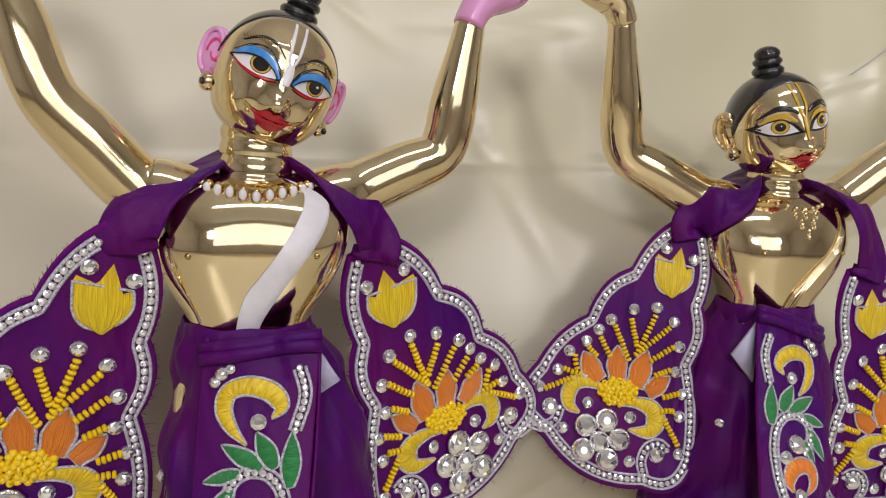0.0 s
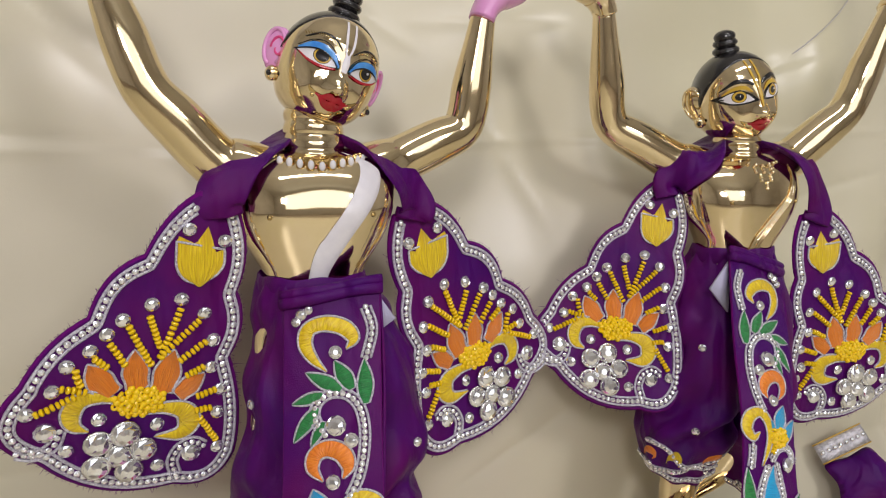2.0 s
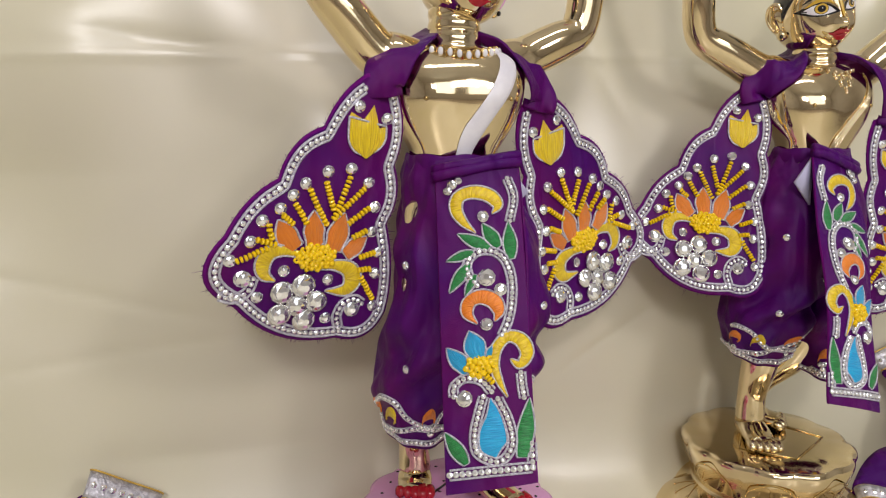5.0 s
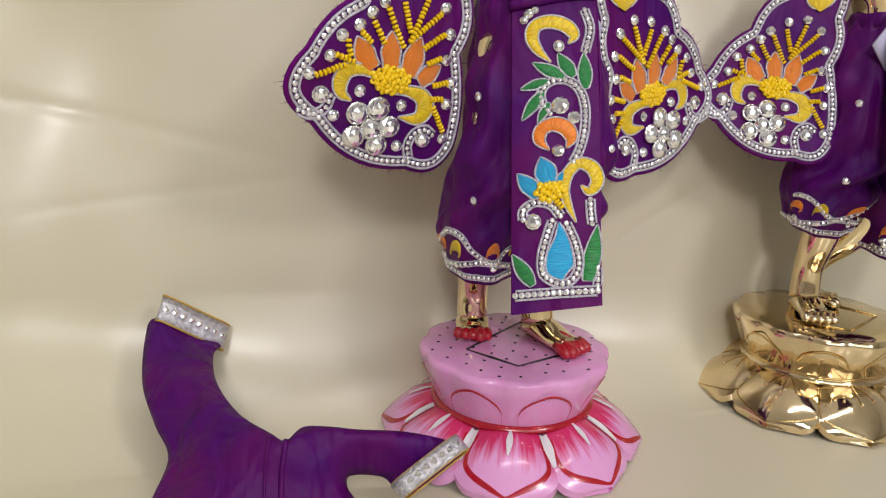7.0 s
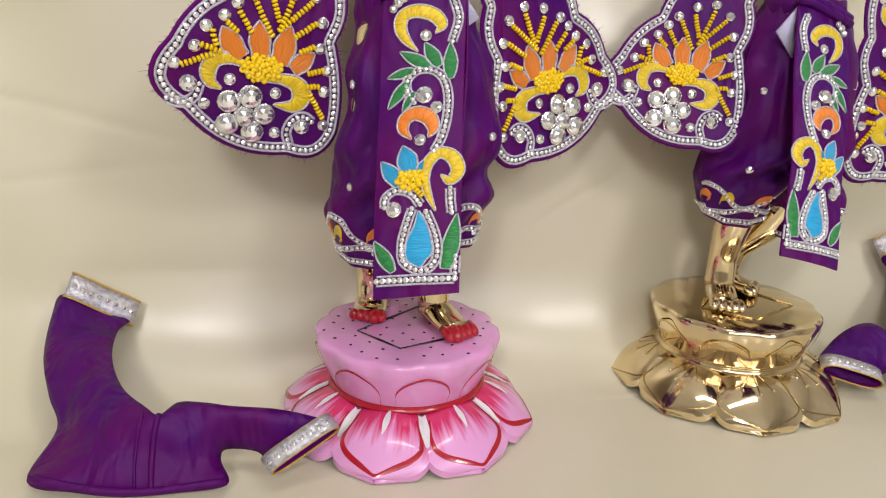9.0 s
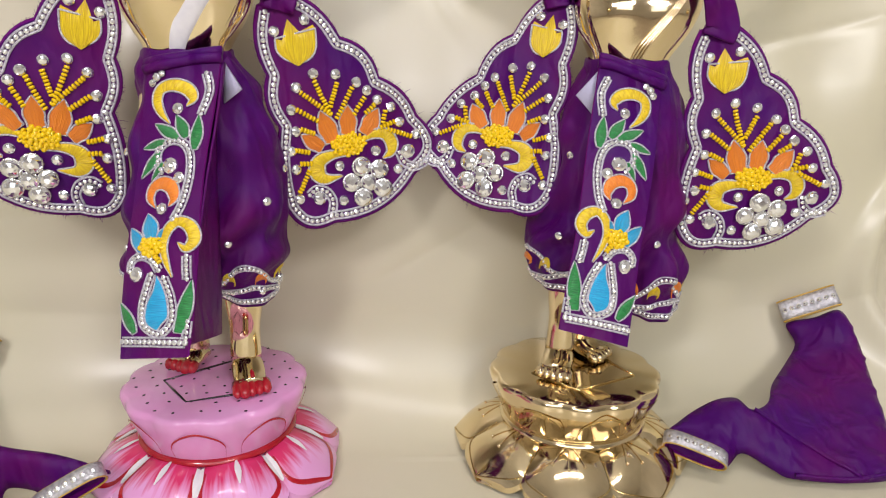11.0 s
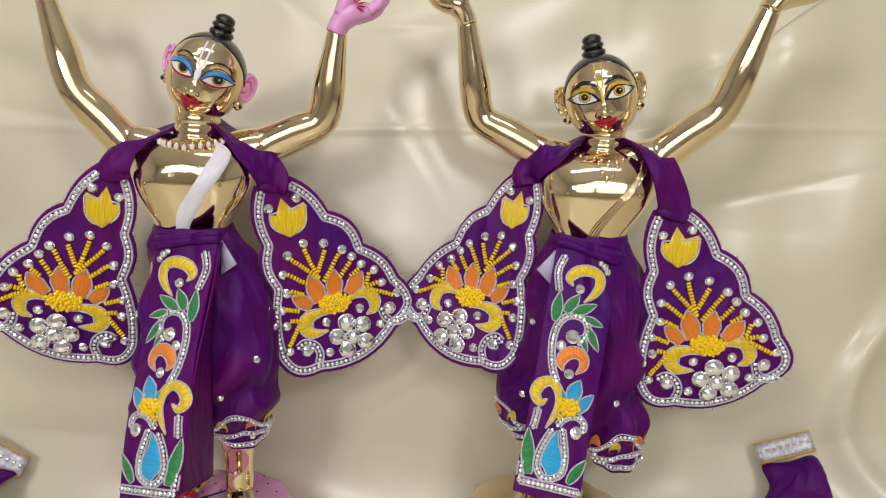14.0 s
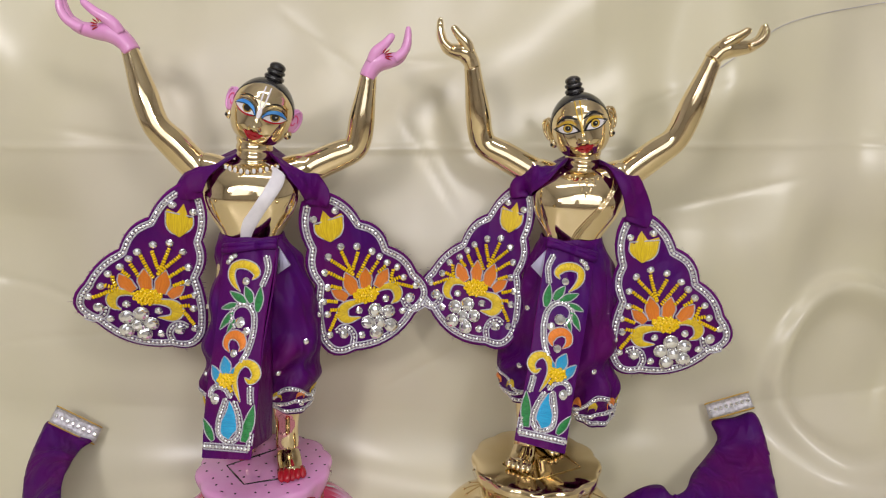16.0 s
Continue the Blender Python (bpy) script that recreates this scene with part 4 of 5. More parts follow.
    for p in ((495, 378), (538, 359), (549, 433), (582, 432), (613, 442), (629, 453), (645, 466), (667, 476), (681, 498), (708, 516), (524, 454), (516, 486), (522, 517), (515, 546), (522, 573), (527, 618),
              (594, 620), (680, 570), (644, 543), (588, 567)):
        c.stone(*M(*p), 15.5)
    # scrolls with a large stone in the eye
    c.chain(spline([M(*p) for p in ((576, 640), (578, 622), (569, 607), (553, 603), (542, 612))], 6), cords=(1, -1), r=6.6)
    c.stone(*M(557, 616), 21)
    c.chain(spline([M(*p) for p in ((724, 558), (707, 566), (690, 560), (682, 545))], 6), r=6.6)
    c.stone(*M(695, 542), 22)
    for p, r in (((621, 567), 28), ((649, 570), 27), ((606, 592), 26), ((632, 592), 25), ((655, 599), 27), ((624, 614), 27)):
        c.mounted(*M(*p), r)
    return at


    return ob


def strap(shawl, pts, widths, seed, mid):
    """The purple collar: a soft folded band round the back of the neck."""
    P = spline([(*p, w) for p, w in zip(pts, widths)], 8)
    rows = []
    for i, p in enumerate(P):
        a, b = P[max(i - 1, 0)][:3], P[min(i + 1, len(P) - 1)][:3]
        d = Vector(b - a).normalized()
        out = Vector(((p[0] - mid[0]) * 0.6, p[1] - mid[1], max(0.0, p[2] - 0.298) * 0.8))
        out = (out - d * out.dot(d)).normalized()
        e = min(i, len(P) - 1 - i) / (len(P) - 1)
        f = min(1, max(0, 1.35 - e / 0.26))
        out = out.lerp(Vector((0, -1, 0.05)).lerp(Vector((0, -0.75, 0.65)), min(1, e / 0.2)), f * f * (3 - 2 * f))
        out = (out - d * out.dot(d)).normalized()
        w = d.cross(out).normalized()
        row = []
        for k in range(14):
            t = 2 * math.pi * k / 14
            fold = 0.0007 * math.sin(5 * t + i * 0.12 + seed)
            row.append(Vector(p[:3]) + w * (p[3] * 0.5 * math.cos(t)) + out * ((0.0017 + fold) * math.sin(t) + 0.0014 * math.sin(3.2 * math.cos(t) + 0.08 * i + seed) + 0.0012 * noise.noise((i * 0.2, k * 0.5, seed))))
        rows.append(row)
    g = Geo()
    g.grid(rows, close=True, cap=True)
    return piece("strap", g, PURPLE, shawl, "soft folded purple satin collar")


SH = "purple satin shawl with embroidered crystal-edged ends round a statue's neck"
s1 = thing("shawl", SH, "shawl", "statue shawls")
a = wing(s1, (-0.0417, 0.2745, 0.3018), (-0.1277, 0.2693, 0.2134), (-0.0464, 0.2969, 0.1688), 1, 0.0124, True)
b = wing(s1, (0.0623, 0.3075, 0.2942), (0.1555, 0.3274, 0.2111), (0.0768, 0.3038, 0.1609), 2, -0.0024, False)
strap(s1, [a(116, 122, 0.0016), a(118, 82, 0.0024), (-0.0275, 0.2890, 0.3150), (-0.0095, 0.3060, 0.3245), (0.0100, 0.3330, 0.3330), (0.0305, 0.3090, 0.3240), (0.0460, 0.2970, 0.3155), b(122, 74, 0.0024), b(118, 118, 0.0016)],
      [0.0195, 0.021, 0.0245, 0.0225, 0.020, 0.0225, 0.0245, 0.021, 0.0195], 1, (0.010, 0.310))
s2 = thing("shawl", SH, "shawl", "statue shawls")
a = wing(s2, (0.2218, 0.3296, 0.2997), (0.1391, 0.3344, 0.2103), (0.2106, 0.2975, 0.1717), 3, -0.0029, True)
b = wing(s2, (0.3214, 0.2881, 0.2835), (0.4047, 0.2861, 0.1871), (0.3166, 0.2967, 0.1512), 4, 0.0132, False)
strap(s2, [a(116, 122, 0.0016), a(118, 82, 0.0024), (0.2390, 0.3130, 0.3150), (0.2555, 0.3260, 0.3215), (0.2750, 0.3500, 0.3280), (0.2945, 0.3220, 0.3215), (0.3080, 0.3010, 0.3130), b(122, 70, 0.0024), b(118, 118, 0.0016)],
      [0.0195, 0.021, 0.0245, 0.0225, 0.020, 0.0225, 0.0245, 0.022, 0.0195], 2, (0.275, 0.326))


# ---- gathered trousers ----
def trousers(legs, band, seed):
    d = thing("dhoti", "gathered purple satin trousers with crystal-edged cuffs on a statue", "trousers", "statue trousers")
    for li, (rings, open_at) in enumerate(legs):
        R = spline(rings, 9)
        n = len(R) - 1

        def at(u, v, h, R=R, n=n, li=li, open_at=open_at):
            """u: angle in hundredths, v: from waist (0) to cuff (100)."""
            i = min(max(v / 100 * n, 0), n - 1e-6)
            r = R[int(i)] + (R[int(i) + 1] - R[int(i)]) * (i - int(i))
            a = u / 100
            t = v / 100
            f = 0.0048 * noise.noise((math.cos(a) * 2.2 + seed, math.sin(a) * 2.2 + li * 4, t * 7)) * (0.4 + math.sin(math.pi * min(1, t)))
            f += 0.0016 * math.sin(a * 9 + 3 * math.sin(t * 8) + li) * max(0, t - 0.35) + 0.0013 * math.sin(a * 14 + seed) * math.exp(-(t / 0.15) ** 2)
            f += 0.0042 * math.sin(t * 30 + 4 * math.cos(a + 0.7)) * math.exp(-((t - 0.66) / 0.18) ** 2) * (0.5 + 0.5 * math.cos(a + (1.9 if li else 1.2))) ** 1.5
            o = Vector((math.cos(a), math.sin(a), 0))
            dip = 0.0075 * max(0, (t - 0.72) / 0.28) ** 1.5 * math.cos(a - open_at / 100)
            return Vector((r[0] + (r[3] + f) * o.x, r[1] + (r[4] + f) * o.y, r[2] - dip)) + o * h
        g = Geo()
        rows = [[at(628.318 * k / 64, v, 0) for k in range(64)] for v in np.linspace(0, 100, 70)]
        last = [p.lerp(Vector((R[-1][0], R[-1][1], p.z)), 0.12) + Vector((0, 0, 0.001)) for p in rows[-1]]
        inner = [p.lerp(Vector((R[-1][0], R[-1][1], p.z)), 0.15) + Vector((0, 0, 0.02)) for p in rows[-1]]
        g.grid(rows + [last, inner], close=True)
        leg = piece("leg", g, PURPLE, d)
        c = Cloth(at, 0.00018, leg, seed + li)
        ring = [(u, 97.0) for u in np.linspace(-420, 120, 60)]

        def chain_on(path, r=0.00125):
            P = [at(p[0], p[1], 0) for p in path]
            L = sum((P[i + 1] - P[i]).length for i in range(len(P) - 1))
            cnt = max(2, int(L / 0.0027))
            idx = np.linspace(0, len(path) - 1, cnt)
            A = np.array(path, float)
            for q in idx:
                u, v = np.interp(q, range(len(A)), A[:, 0]), np.interp(q, range(len(A)), A[:, 1])
                c.put("chain_crystal", GEM_SMALL, u, v, 0.0007, r, tilt=8)
            for s in (-2.1, 2.1):
                g2 = Geo()
                g2.tube([at(p[0], p[1] + s * 0.55, 0.0005) for p in path], 0.0005, 6)
                piece("cord", g2, CORD, leg)
        chain_on(ring)
        chain_on([(u, 92.5 - 2.5 * math.cos((u - open_at) / 40)) for u in np.linspace(open_at - 150, open_at + 150, 50)])
        chain_on([(u, 84 + 6 * math.sin((u + open_at) / 32)) for u in np.linspace(open_at - 130, open_at + 130, 40)])
        for du, m in ((-60, YELLOW), (28, ORANGE), (-118, ORANGE), (96, YELLOW)):
            q = ribbon2([(du - 17, 88.5), (du - 13, 85.2), (du + 3, 83.6), (du + 15, 85.6), (du + 10, 88.2)], [1.5, 3.6, 4.6, 3.6, 1.0], 7, 4)
            g2 = Geo()
            g2.grid([[at(open_at + p[0], p[1], 0.0003 + 0.0009 * p[2]) for p in r] for r in q])
            piece("stitched_curl", g2, m, leg)
            c.put("crystal", GEM, open_at + du, 92.5, 0.0006, 0.0019, tilt=9)
        for u, v in ((open_at + 40, 52), (open_at - 70, 38), (open_at - 40, 66), (open_at + 110, 44)):
            c.put("crystal", GEM, u, v, 0.0006, 0.0024, tilt=9)
    cx, cy, cz, rx, ry = band
    g = Geo()
    g.grid([[(cx + (rx + 0.0014 * math.sin(b)) * math.cos(a), cy + (ry + 0.0014 * math.sin(b)) * math.sin(a), cz + 0.0052 * math.cos(b) + 0.0006 * math.sin(7 * a))
             for b in (2 * math.pi * j / 10 for j in range(11))] for a in (2 * math.pi * i / 60 for i in range(61))])
    piece("waistband", g, PURPLE, d)
    return d


trousers([
    ([(0.007, 0.301, 0.262, 0.0240, 0.0200), (0.004, 0.300, 0.240, 0.0255, 0.0250), (0.001, 0.297, 0.205, 0.0255, 0.0280), (-0.006, 0.294, 0.165, 0.0270, 0.0285), (-0.012, 0.299, 0.134, 0.0250, 0.0260), (-0.010, 0.304, 0.112, 0.0205, 0.0225)], -190),
    ([(0.009, 0.301, 0.262, 0.0240, 0.0200), (0.016, 0.301, 0.240, 0.0325, 0.0260), (0.025, 0.300, 0.205, 0.0340, 0.0295), (0.032, 0.298, 0.168, 0.0300, 0.0300), (0.034, 0.299, 0.142, 0.0225, 0.0260), (0.035, 0.302, 0.122, 0.0180, 0.0190)], -120)],
    (0.0080, 0.301, 0.2600, 0.0248, 0.0206), 1)
trousers([
    ([(0.267, 0.313, 0.261, 0.0240, 0.0200), (0.262, 0.312, 0.240, 0.0290, 0.0255), (0.255, 0.311, 0.205, 0.0290, 0.0285), (0.246, 0.311, 0.168, 0.0320, 0.0290), (0.239, 0.313, 0.146, 0.0275, 0.0265), (0.239, 0.317, 0.126, 0.0205, 0.0205)], -170),
    ([(0.269, 0.313, 0.261, 0.0240, 0.0200), (0.274, 0.313, 0.240, 0.0295, 0.0255), (0.279, 0.312, 0.205, 0.0295, 0.0290), (0.285, 0.312, 0.165, 0.0265, 0.0285), (0.293, 0.312, 0.130, 0.0230, 0.0245), (0.294, 0.314, 0.106, 0.0190, 0.0195)], -110)],
    (0.2680, 0.313, 0.2590, 0.0248, 0.0206), 2)


# ---- embroidered sashes hanging in front ----
def sash(tl, tr, bl, br, mirror, seed):
    tl, tr, bl, br = (Vector(p) for p in (tl, tr, bl, br))
    sh = thing("sash", "long purple sash panel with bright floral embroidery hanging from a waist", "sash", "statue sashes")

    def at(u, v, h):
        """u 0 to 228 across, v 0 to 950 down, on a sheet that bows gently outwards."""
        s, t = u / 228, v / 950
        if mirror:
            s = 1 - s
        p = tl.lerp(tr, s).lerp(bl.lerp(br, s), t)
        ex, ey = (tr - tl).normalized(), (bl - tl).normalized()
        n = ey.cross(ex).normalized()
        if n.y > 0:
            n = -n
        bow = 0.0028 * math.sin(math.pi * min(max(t, 0), 1)) + 0.0012 * math.sin(t * 9 + s * 3 + seed) - 0.0025 * (2 * s - 1) ** 2
        return p + n * (h + bow)

    g = Geo()
    us, vs = np.linspace(0, 228, 13), np.linspace(-30, 968, 40)
    g.grid([[at(u, v, 0) for u in us] for v in vs])
    g.grid([[at(u, v, -0.0016) for u in us] for v in vs], flip=True)
    edge = [(u, -30) for u in us] + [(228, v) for v in vs] + [(u, 968) for u in us[::-1]] + [(0, v) for v in vs[::-1]]
    g.grid([[at(u, v, 0.0) for u, v in edge], [at(114 + (u - 114) * 1.02, v, -0.0008) for u, v in edge], [at(u, v, -0.0016) for u, v in edge]], 1)
    ob = piece("panel", g, [PURPLE, PURPLE_EDGE], sh)
    # folded head of the sash
    g = Geo()
    for dv, rr in ((-26, 9), (-6, 10)):
        g.tube([at(u, dv + 3 * math.sin(u / 40 + dv), 0.0012 + 0.0004 * math.sin(u / 30)) for u in np.linspace(-8, 236, 16)], 0.00019 * rr * 1.5, 10)
    piece("folded_top", g, PURPLE, sh)
    # plain side of the sash, folded back towards the leg
    if not mirror:
        g, rows = Geo(), []
        back = spline([(0.0310, 0.2800, 0.2580), (0.0300, 0.2700, 0.2300), (0.0275, 0.2630, 0.1820), (0.0235, 0.2630, 0.1060)], 8)
        for i, q in enumerate(back):
            p, q = at(226, 930 * i / (len(back) - 1), -0.0012), Vector(q)
            rows.append([p.lerp(q, k) + Vector((0.0016 * math.sin(3 * k + i * 0.22), 0, 0)) for k in np.linspace(0, 1, 8)])
        g.grid(rows)
        pl = piece("side_fold", g, PURPLE, sh)
        so = pl.modifiers.new("thickness", "SOLIDIFY")
        so.thickness = 0.0012
    c = Cloth(at, 0.000178, ob, seed)
    L = lambda pts: [((x - 303 + (y - 432) * 0.153) * 2.28, (y - 432) * 2.18) for x, y in pts]
    one = lambda x, y: L([(x, y)])[0]
    wide = lambda *w: [2.2 * q for q in w]
    c.stitched("stitched_curl", ribbon2(L([(334, 524), (323, 506), (318, 486), (324, 468), (342, 464), (360, 473), (367, 489), (358, 500)]), wide(1, 10, 15, 18, 19, 18, 13, 1)), YELLOW)
    c.chain(spline(L([(386, 451), (388, 480), (376, 515)]), 5))
    for x, y, r in ((320, 448, 13), (313, 456, 11), (328, 444, 10)):
        c.mounted(*one(x, y), r)
    c.stone(*one(346.5, 502), 17)
    for b, t, w in (((367, 570), (374, 516), 38), ((356, 550), (344, 512), 38), ((345, 549), (313, 521), 36), ((326, 551), (293, 557), 31), ((318, 566), (288, 603), 36), ((322, 584), (305, 611), 25)):
        c.stitched("stitched_leaf", leaf2(one(*b), one(*t), w), GREEN)
    c.chain(spline(L([(321, 600), (314, 580), (318, 562), (333, 552), (350, 556), (360, 573), (361, 600), (355, 630), (346, 655), (335, 674)]), 6))
    c.stone(*one(334, 591), 25)
    c.stone(*one(346, 611), 18)
    c.stitched("stitched_curl", ribbon2(L([(311, 653), (303, 637), (308, 621), (322, 616), (335, 625), (338, 641), (331, 653)]), wide(1, 13, 18, 20, 19, 14, 2)), ORANGE)
    c.stone(*one(321, 656), 18)
    for b, t, w in (((289, 716), (271, 679), 44), ((304, 700), (300, 661), 56), ((314, 702), (321, 686), 24)):
        c.stitched("stitched_petal", leaf2(one(*b), one(*t), w, full=0.75), CYAN_L)
    c.bead_mound(*one(302, 711), 38, 30, 0, r=9.5, n=22)
    c.beads(one(306, 722), one(312, 735), 9.5)
    c.stitched("stitched_curl", ribbon2(L([(325, 758), (320, 735), (319, 712), (326, 690), (341, 677), (355, 685), (358, 704), (347, 717), (338, 708)]), wide(1, 8, 11, 14, 15, 17, 16, 12, 1)), YELLOW)
    c.chain(spline(L([(346, 728), (344, 745), (343, 762)]), 5))
    c.chain(spline(L([(309, 747), (301, 731), (285, 724), (270, 732), (267, 746)]), 6))
    c.stone(*one(278, 751), 23)
    c.stitched("stitched_drop", ribbon2(L([(306, 756), (305, 778), (300, 800), (296, 820), (297, 834)]), wide(1, 17, 31, 33, 4), 9), CYAN)
    c.chain(spline(L([(314, 758), (320, 790), (318, 822), (300, 841), (279, 827), (280, 800), (291, 770), (299, 752)]), 6))
    c.stitched("stitched_leaf", leaf2(one(326, 840), one(349, 764), 46, full=0.7), GREEN)
    c.stitched("stitched_leaf", leaf2(one(264, 838), one(248, 792), 38), GREEN)
    c.chain(L([(243, 850), (290, 852), (334, 855)]), r=9.0, cord=14)
    c.chain(spline(L([(335, 848), (337, 836), (339, 824)]), 4))
    return sh, at


sash((-0.0087, 0.2790, 0.2540), (0.0318, 0.2670, 0.2616), (-0.0205, 0.2259, 0.1101), (0.0200, 0.2110, 0.1177), False, 1)
sash((0.2442, 0.2855, 0.2616), (0.2827, 0.2860, 0.2506), (0.2187, 0.2292, 0.1244), (0.2572, 0.2296, 0.1134), True, 2)


def tape(corners, label):
    a, b, c = (Vector(p) for p in corners)
    g = Geo()
    n = (b - a).cross(c - a).normalized() * 0.0008
    ring = [a, a.lerp(b, .5), b, b.lerp(c, .5), c, c.lerp(a, .5)]
    g.grid([[p + n for p in ring], [p - n for p in ring]], close=True, cap=True)
    return tagged(piece("hook_tape", g, TAPE), label, "fastener tape")


tape(((0.0330, 0.2790, 0.2590), (0.0320, 0.2785, 0.2370), (0.0425, 0.2760, 0.2450)), "small white hook tape end at a purple waist")
tape(((0.2460, 0.2890, 0.2600), (0.2460, 0.2880, 0.2290), (0.2315, 0.2870, 0.2440)), "white hook tape corner sticking out of a purple waist")


# ---- spare blouses lying on the satin ----
def blouse(outline, cuffs, label, seams, lift=()):
    """A soft, lightly filled blouse leaning back on the satin; the outline gives its rim in space."""
    ob = thing("blouse", label, "blouse", "spare blouses")
    flat = lambda p: (p[0], 0.6 * p[1] + 0.8 * p[2], -0.8 * p[1] + 0.6 * p[2])
    back = lambda a, b, c: Vector((a, 0.6 * b - 0.8 * c, 0.8 * b + 0.6 * c))
    P = [Vector(flat(p)) for p in spline(outline, 6, closed=True)]
    A = P + [Vector(flat(p)) for p in lift]

    def top(a, b):
        w = [(1 / ((p.x - a) ** 2 + (p.y - b) ** 2 + 1e-5) ** 1.3, p.z) for p in A]
        z = sum(q * c for q, c in w) / sum(q for q, _ in w)
        d = min(math.hypot(p.x - a, p.y - b) for p in P)
        fold = 0.0030 * noise.noise((a * 38, b * 38, 2.0)) + 0.0032 * abs(noise.noise((a * 22 + b * 55, b * 20 - a * 30, 5.0))) + 0.0014 * noise.noise((a * 90, b * 60, 8.0))
        return z + 0.0045 * math.sqrt(min(1, d / 0.011)) + fold * min(1, d / 0.006)
    flat2 = [p.to_2d() for p in P]
    n = len(flat2)
    lo, hi = min(p.x for p in flat2), max(p.x for p in flat2)
    lob, hib = min(p.y for p in flat2), max(p.y for p in flat2)
    step = 0.0042
    inside = [Vector((lo + step * (i + 0.5 * (j % 2)), lob + step * j)) for i in range(int((hi - lo) / step) + 1) for j in range(int((hib - lob) / step) + 1)]
    inside = [q for q in inside if min((q - p).length for p in flat2) > 0.0018]
    vs, _, fs, *_ = geometry.delaunay_2d_cdt(flat2 + inside, [(i, (i + 1) % n) for i in range(n)], [list(range(n))], 1, 1e-6)
    me = bpy.data.meshes.new("body")
    me.from_pydata([back(v.x, v.y, top(v.x, v.y)) for v in vs], [], [f[:] for f in fs])
    me.update()
    me.materials.append(PURPLE)
    me.polygons.foreach_set("use_smooth", [True] * len(me.polygons))
    body = piece("body", me, None, ob)
    so = body.modifiers.new("thickness", "SOLIDIFY")
    so.thickness, so.offset = 0.005, -1
    if sum(p.normal.y for p in me.polygons) > 0:
        so.offset = 1
    for line, w in seams:
        g = Geo()
        pts = [flat(p) for p in spline(line, 8)]
        g.tube([back(a, b, top(a, b) + 0.0002) for a, b, _ in pts], w, 6)
        piece("seam", g, PURPLE, ob)
    for a, c, width, opened in cuffs:
        a, c = Vector(a), Vector(c)
        ax = (c - a).normalized()
        inn = Vector(width)
        nrm = ax.cross(inn).normalized()
        if nrm.y > 0:
            nrm = -nrm
        thick = 0.0080 if opened else 0.0030
        rows = []
        for t in np.linspace(0, 1, 4):
            o = a + inn * t + nrm * 0.0045
            rows.append([o + ax * ((c - a).length * (0.5 + 0.5 * math.cos(q))) + nrm * (thick * math.sin(q) + 0.0008 * math.sin(3 * q)) for q in (2 * math.pi * k / 40 for k in range(40))])
        g = Geo()
        g.grid(rows, close=True)
        cu = piece("cuff", g, LACE, ob, "silver lace cuff with gold edges")
        mo = cu.modifiers.new("thickness", "SOLIDIFY")
        mo.thickness = 0.0008
        for row in (rows[0], rows[-1]):
            g = Geo()
            g.tube(row + [row[0]], 0.0006, 6)
            piece("gold_edge", g, GOLD_EDGE, cu)
        g = Geo()
        deep = [[p.lerp((a + c) / 2, 0.05) + inn * k for p in rows[0]] for k in (0.05, 0.9)]
        g.grid(deep, close=True)
        piece("lining", g, PURPLE_EDGE, cu)
        nst = 8
        for i in range(nst):
            t = (i + 0.7) / (nst + 0.4)
            m = a + inn * 0.5 + ax * ((c - a).length * t) + nrm * (0.0045 + thick * 2 * math.sqrt(t * (1 - t)) + 0.0004)
            mm = Matrix.Translation(m) @ Matrix((ax, nrm.cross(ax), nrm)).transposed().to_4x4() @ Matrix.Diagonal((0.0019, 0.0019, 0.0019, 1))
            st = piece("crystal", GEM, None, cu)
            st.matrix_local = mm
    return ob


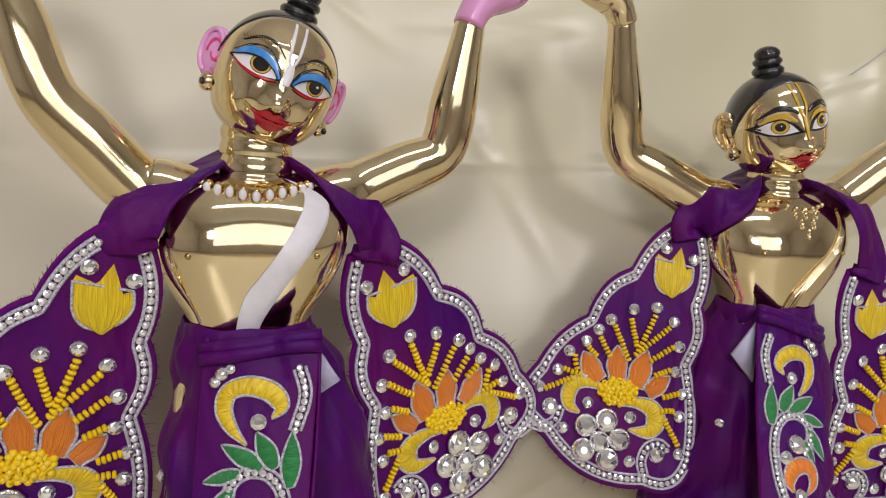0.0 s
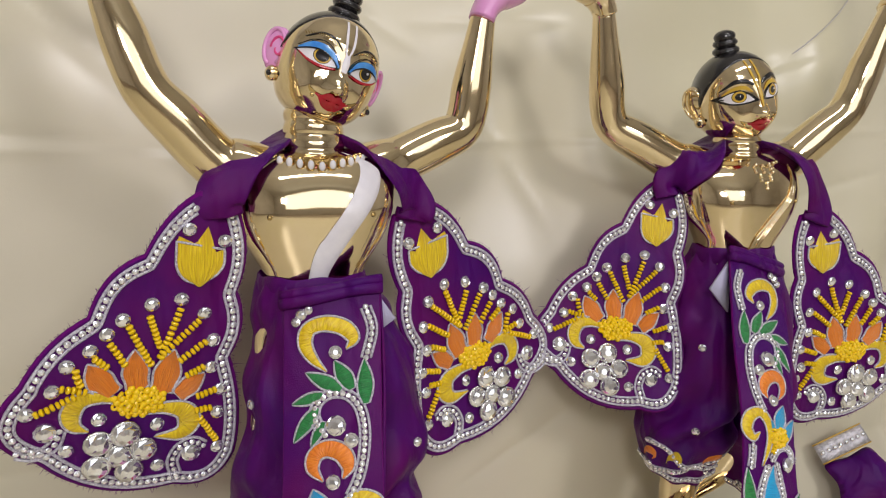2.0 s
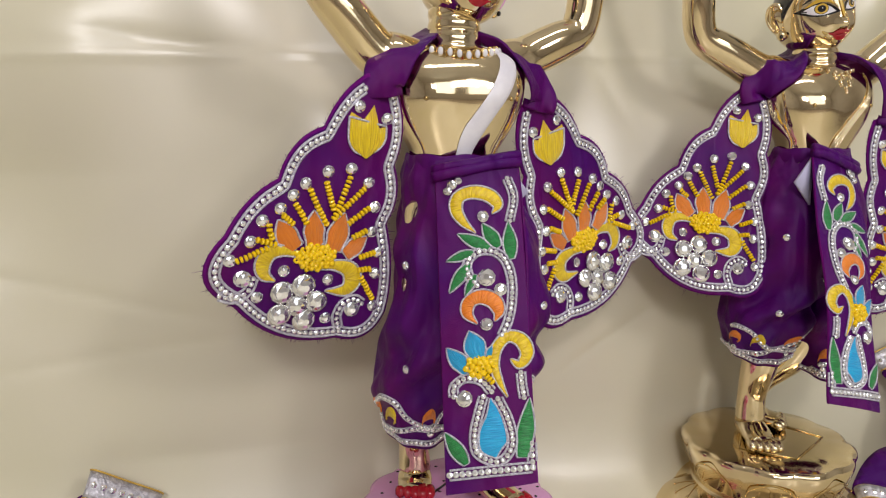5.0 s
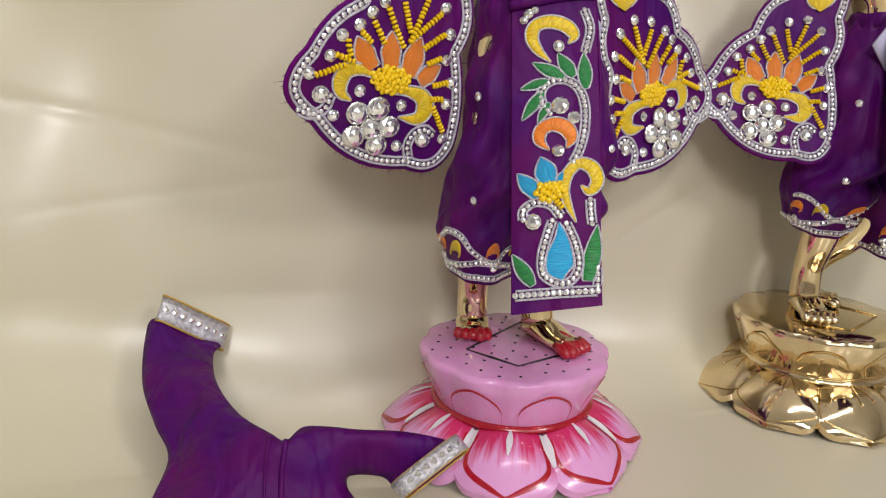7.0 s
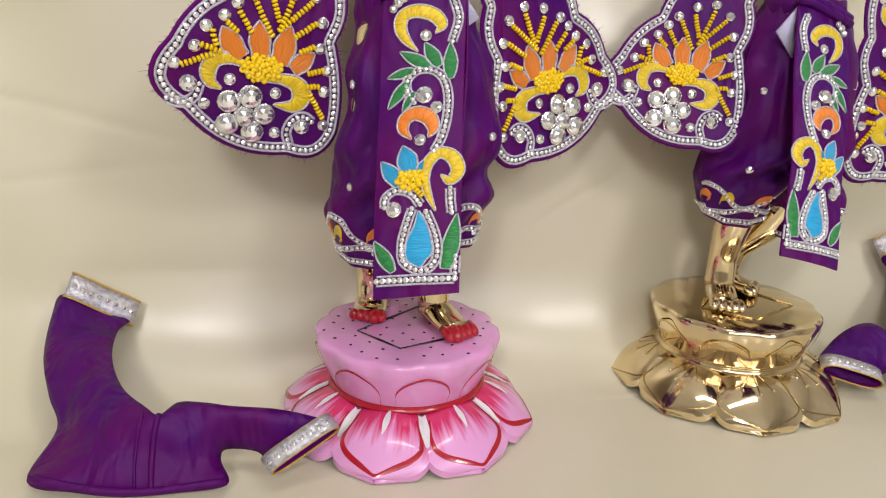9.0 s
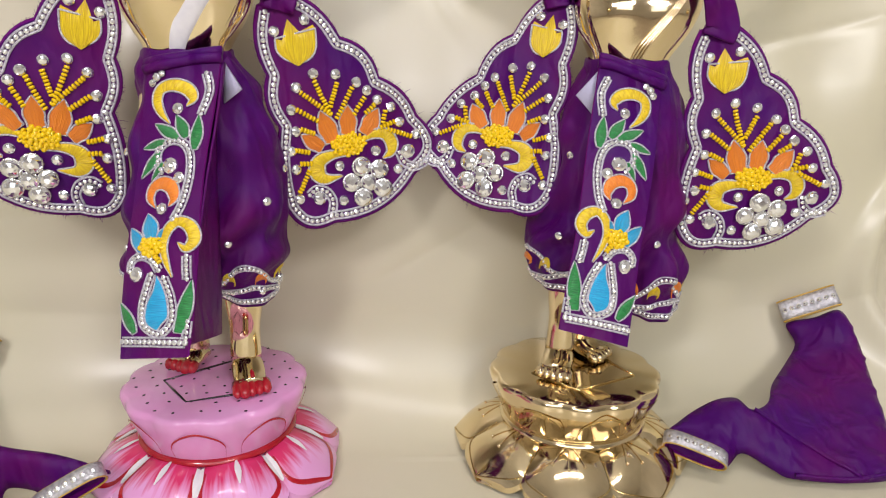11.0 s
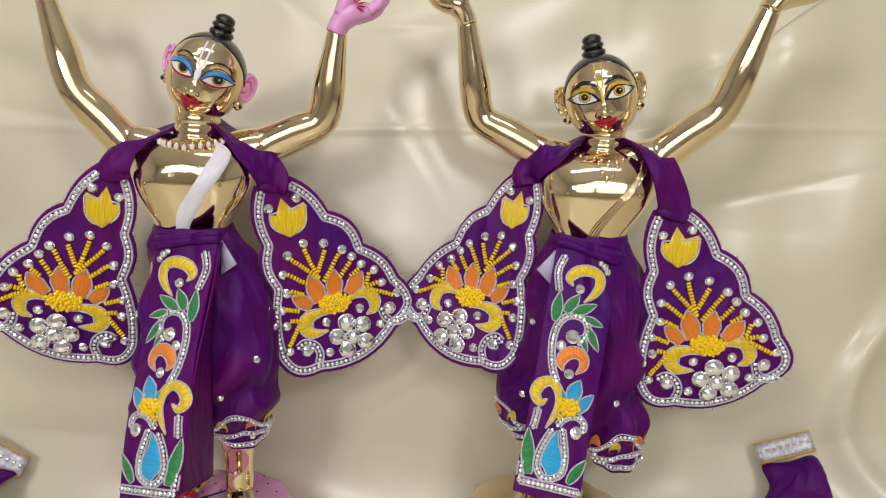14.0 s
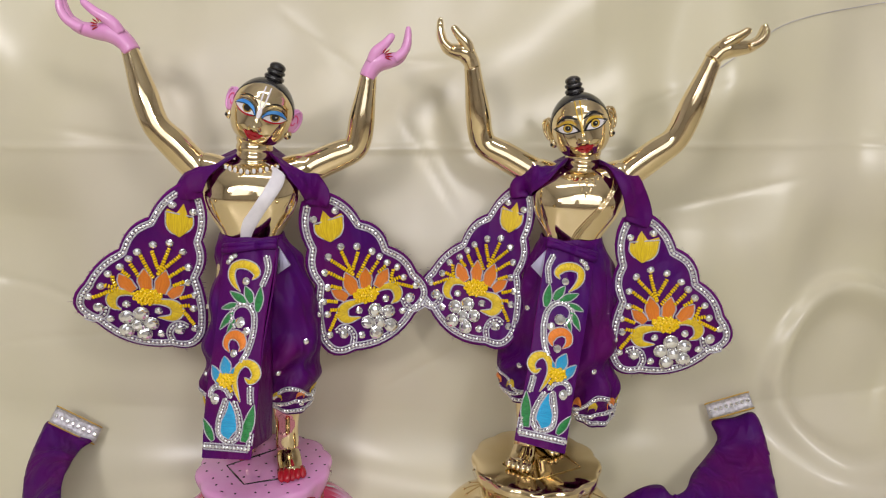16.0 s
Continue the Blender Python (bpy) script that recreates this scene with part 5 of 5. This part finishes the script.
BL = "folded purple satin blouse with silver lace cuffs lying on cream satin"
blouse([(-0.1940, 0.240, 0.012), (-0.1700, 0.232, 0.008), (-0.1460, 0.227, 0.006), (-0.1200, 0.226, 0.006), (-0.0955, 0.226, 0.008), (-0.0990, 0.240, 0.014), (-0.0960, 0.246, 0.0165), (-0.0800, 0.244, 0.0145), (-0.0720, 0.235, 0.0110),
        (-0.0550, 0.237, 0.0190), (-0.0385, 0.2390, 0.0290), (-0.0480, 0.242, 0.034), (-0.0690, 0.244, 0.040), (-0.0930, 0.246, 0.043), (-0.1070, 0.250, 0.044), (-0.1200, 0.252, 0.044), (-0.1290, 0.245, 0.0415),
        (-0.1360, 0.251, 0.043), (-0.1510, 0.272, 0.045), (-0.1620, 0.306, 0.048), (-0.1640, 0.339, 0.051), (-0.1590, 0.3600, 0.0500), (-0.1775, 0.3570, 0.0600), (-0.1968, 0.3540, 0.0710), (-0.2020, 0.345, 0.062), (-0.2020, 0.318, 0.045), (-0.1940, 0.292, 0.032), (-0.1870, 0.275, 0.021)],
       [((-0.1935, 0.3640, 0.0805), (-0.1560, 0.3680, 0.0565), (-0.0045, -0.0098, -0.0119), False), ((-0.0715, 0.2300, 0.0085), (-0.0360, 0.2370, 0.0285), (-0.0050, 0.0060, 0.0050), True)],
       BL, [([(-0.1290, 0.246, 0.0405), (-0.1320, 0.238, 0.026), (-0.1330, 0.228, 0.007)], 0.0016), ([(-0.1370, 0.250, 0.040), (-0.1400, 0.240, 0.026), (-0.1410, 0.229, 0.008)], 0.0008),
            ([(-0.1920, 0.2395, 0.0135), (-0.1460, 0.2275, 0.0085), (-0.0965, 0.2265, 0.0095)], 0.0022)])
blouse([(0.3050, 0.2800, 0.020), (0.3220, 0.2950, 0.028), (0.3450, 0.3030, 0.037), (0.3600, 0.3000, 0.041), (0.3660, 0.2860, 0.040), (0.3800, 0.2930, 0.041), (0.3930, 0.3150, 0.043), (0.4150, 0.3400, 0.047), (0.4330, 0.3610, 0.054), (0.4315, 0.3750, 0.0650),
        (0.4495, 0.3690, 0.0725), (0.4675, 0.3650, 0.0800), (0.4720, 0.3480, 0.066), (0.4690, 0.3200, 0.046), (0.4620, 0.2800, 0.022), (0.4540, 0.2550, 0.008), (0.4200, 0.2500, 0.006), (0.3830, 0.2560, 0.006), (0.3720, 0.2620, 0.009), (0.3560, 0.2740, 0.014), (0.3380, 0.2640, 0.0095)],
       [((0.4280, 0.3860, 0.0770), (0.4660, 0.3770, 0.0950), (0.0028, -0.0098, -0.0119), False), ((0.3030, 0.2770, 0.0180), (0.3390, 0.2610, 0.0090), (0.0030, 0.0070, 0.0050), True)],
       BL, [([(0.3670, 0.287, 0.039), (0.3900, 0.275, 0.026), (0.4250, 0.253, 0.008)], 0.0016), ([(0.3840, 0.2570, 0.008), (0.4200, 0.2515, 0.008), (0.4550, 0.2565, 0.010)], 0.0015)])

# loose thread lying up the satin
g = Geo()
g.tube([Vector((x, wall_y(x, z) - 0.002, z)) for x, z in spline([(0.402, 0.391), (0.424, 0.408), (0.446, 0.423), (0.480, 0.441), (0.522, 0.454), (0.578, 0.465), (0.66, 0.480)], 10)], 0.00035, 6)
tagged(piece("loose_thread", g, CORD), "thin pale thread lying up the cream satin", "thread")
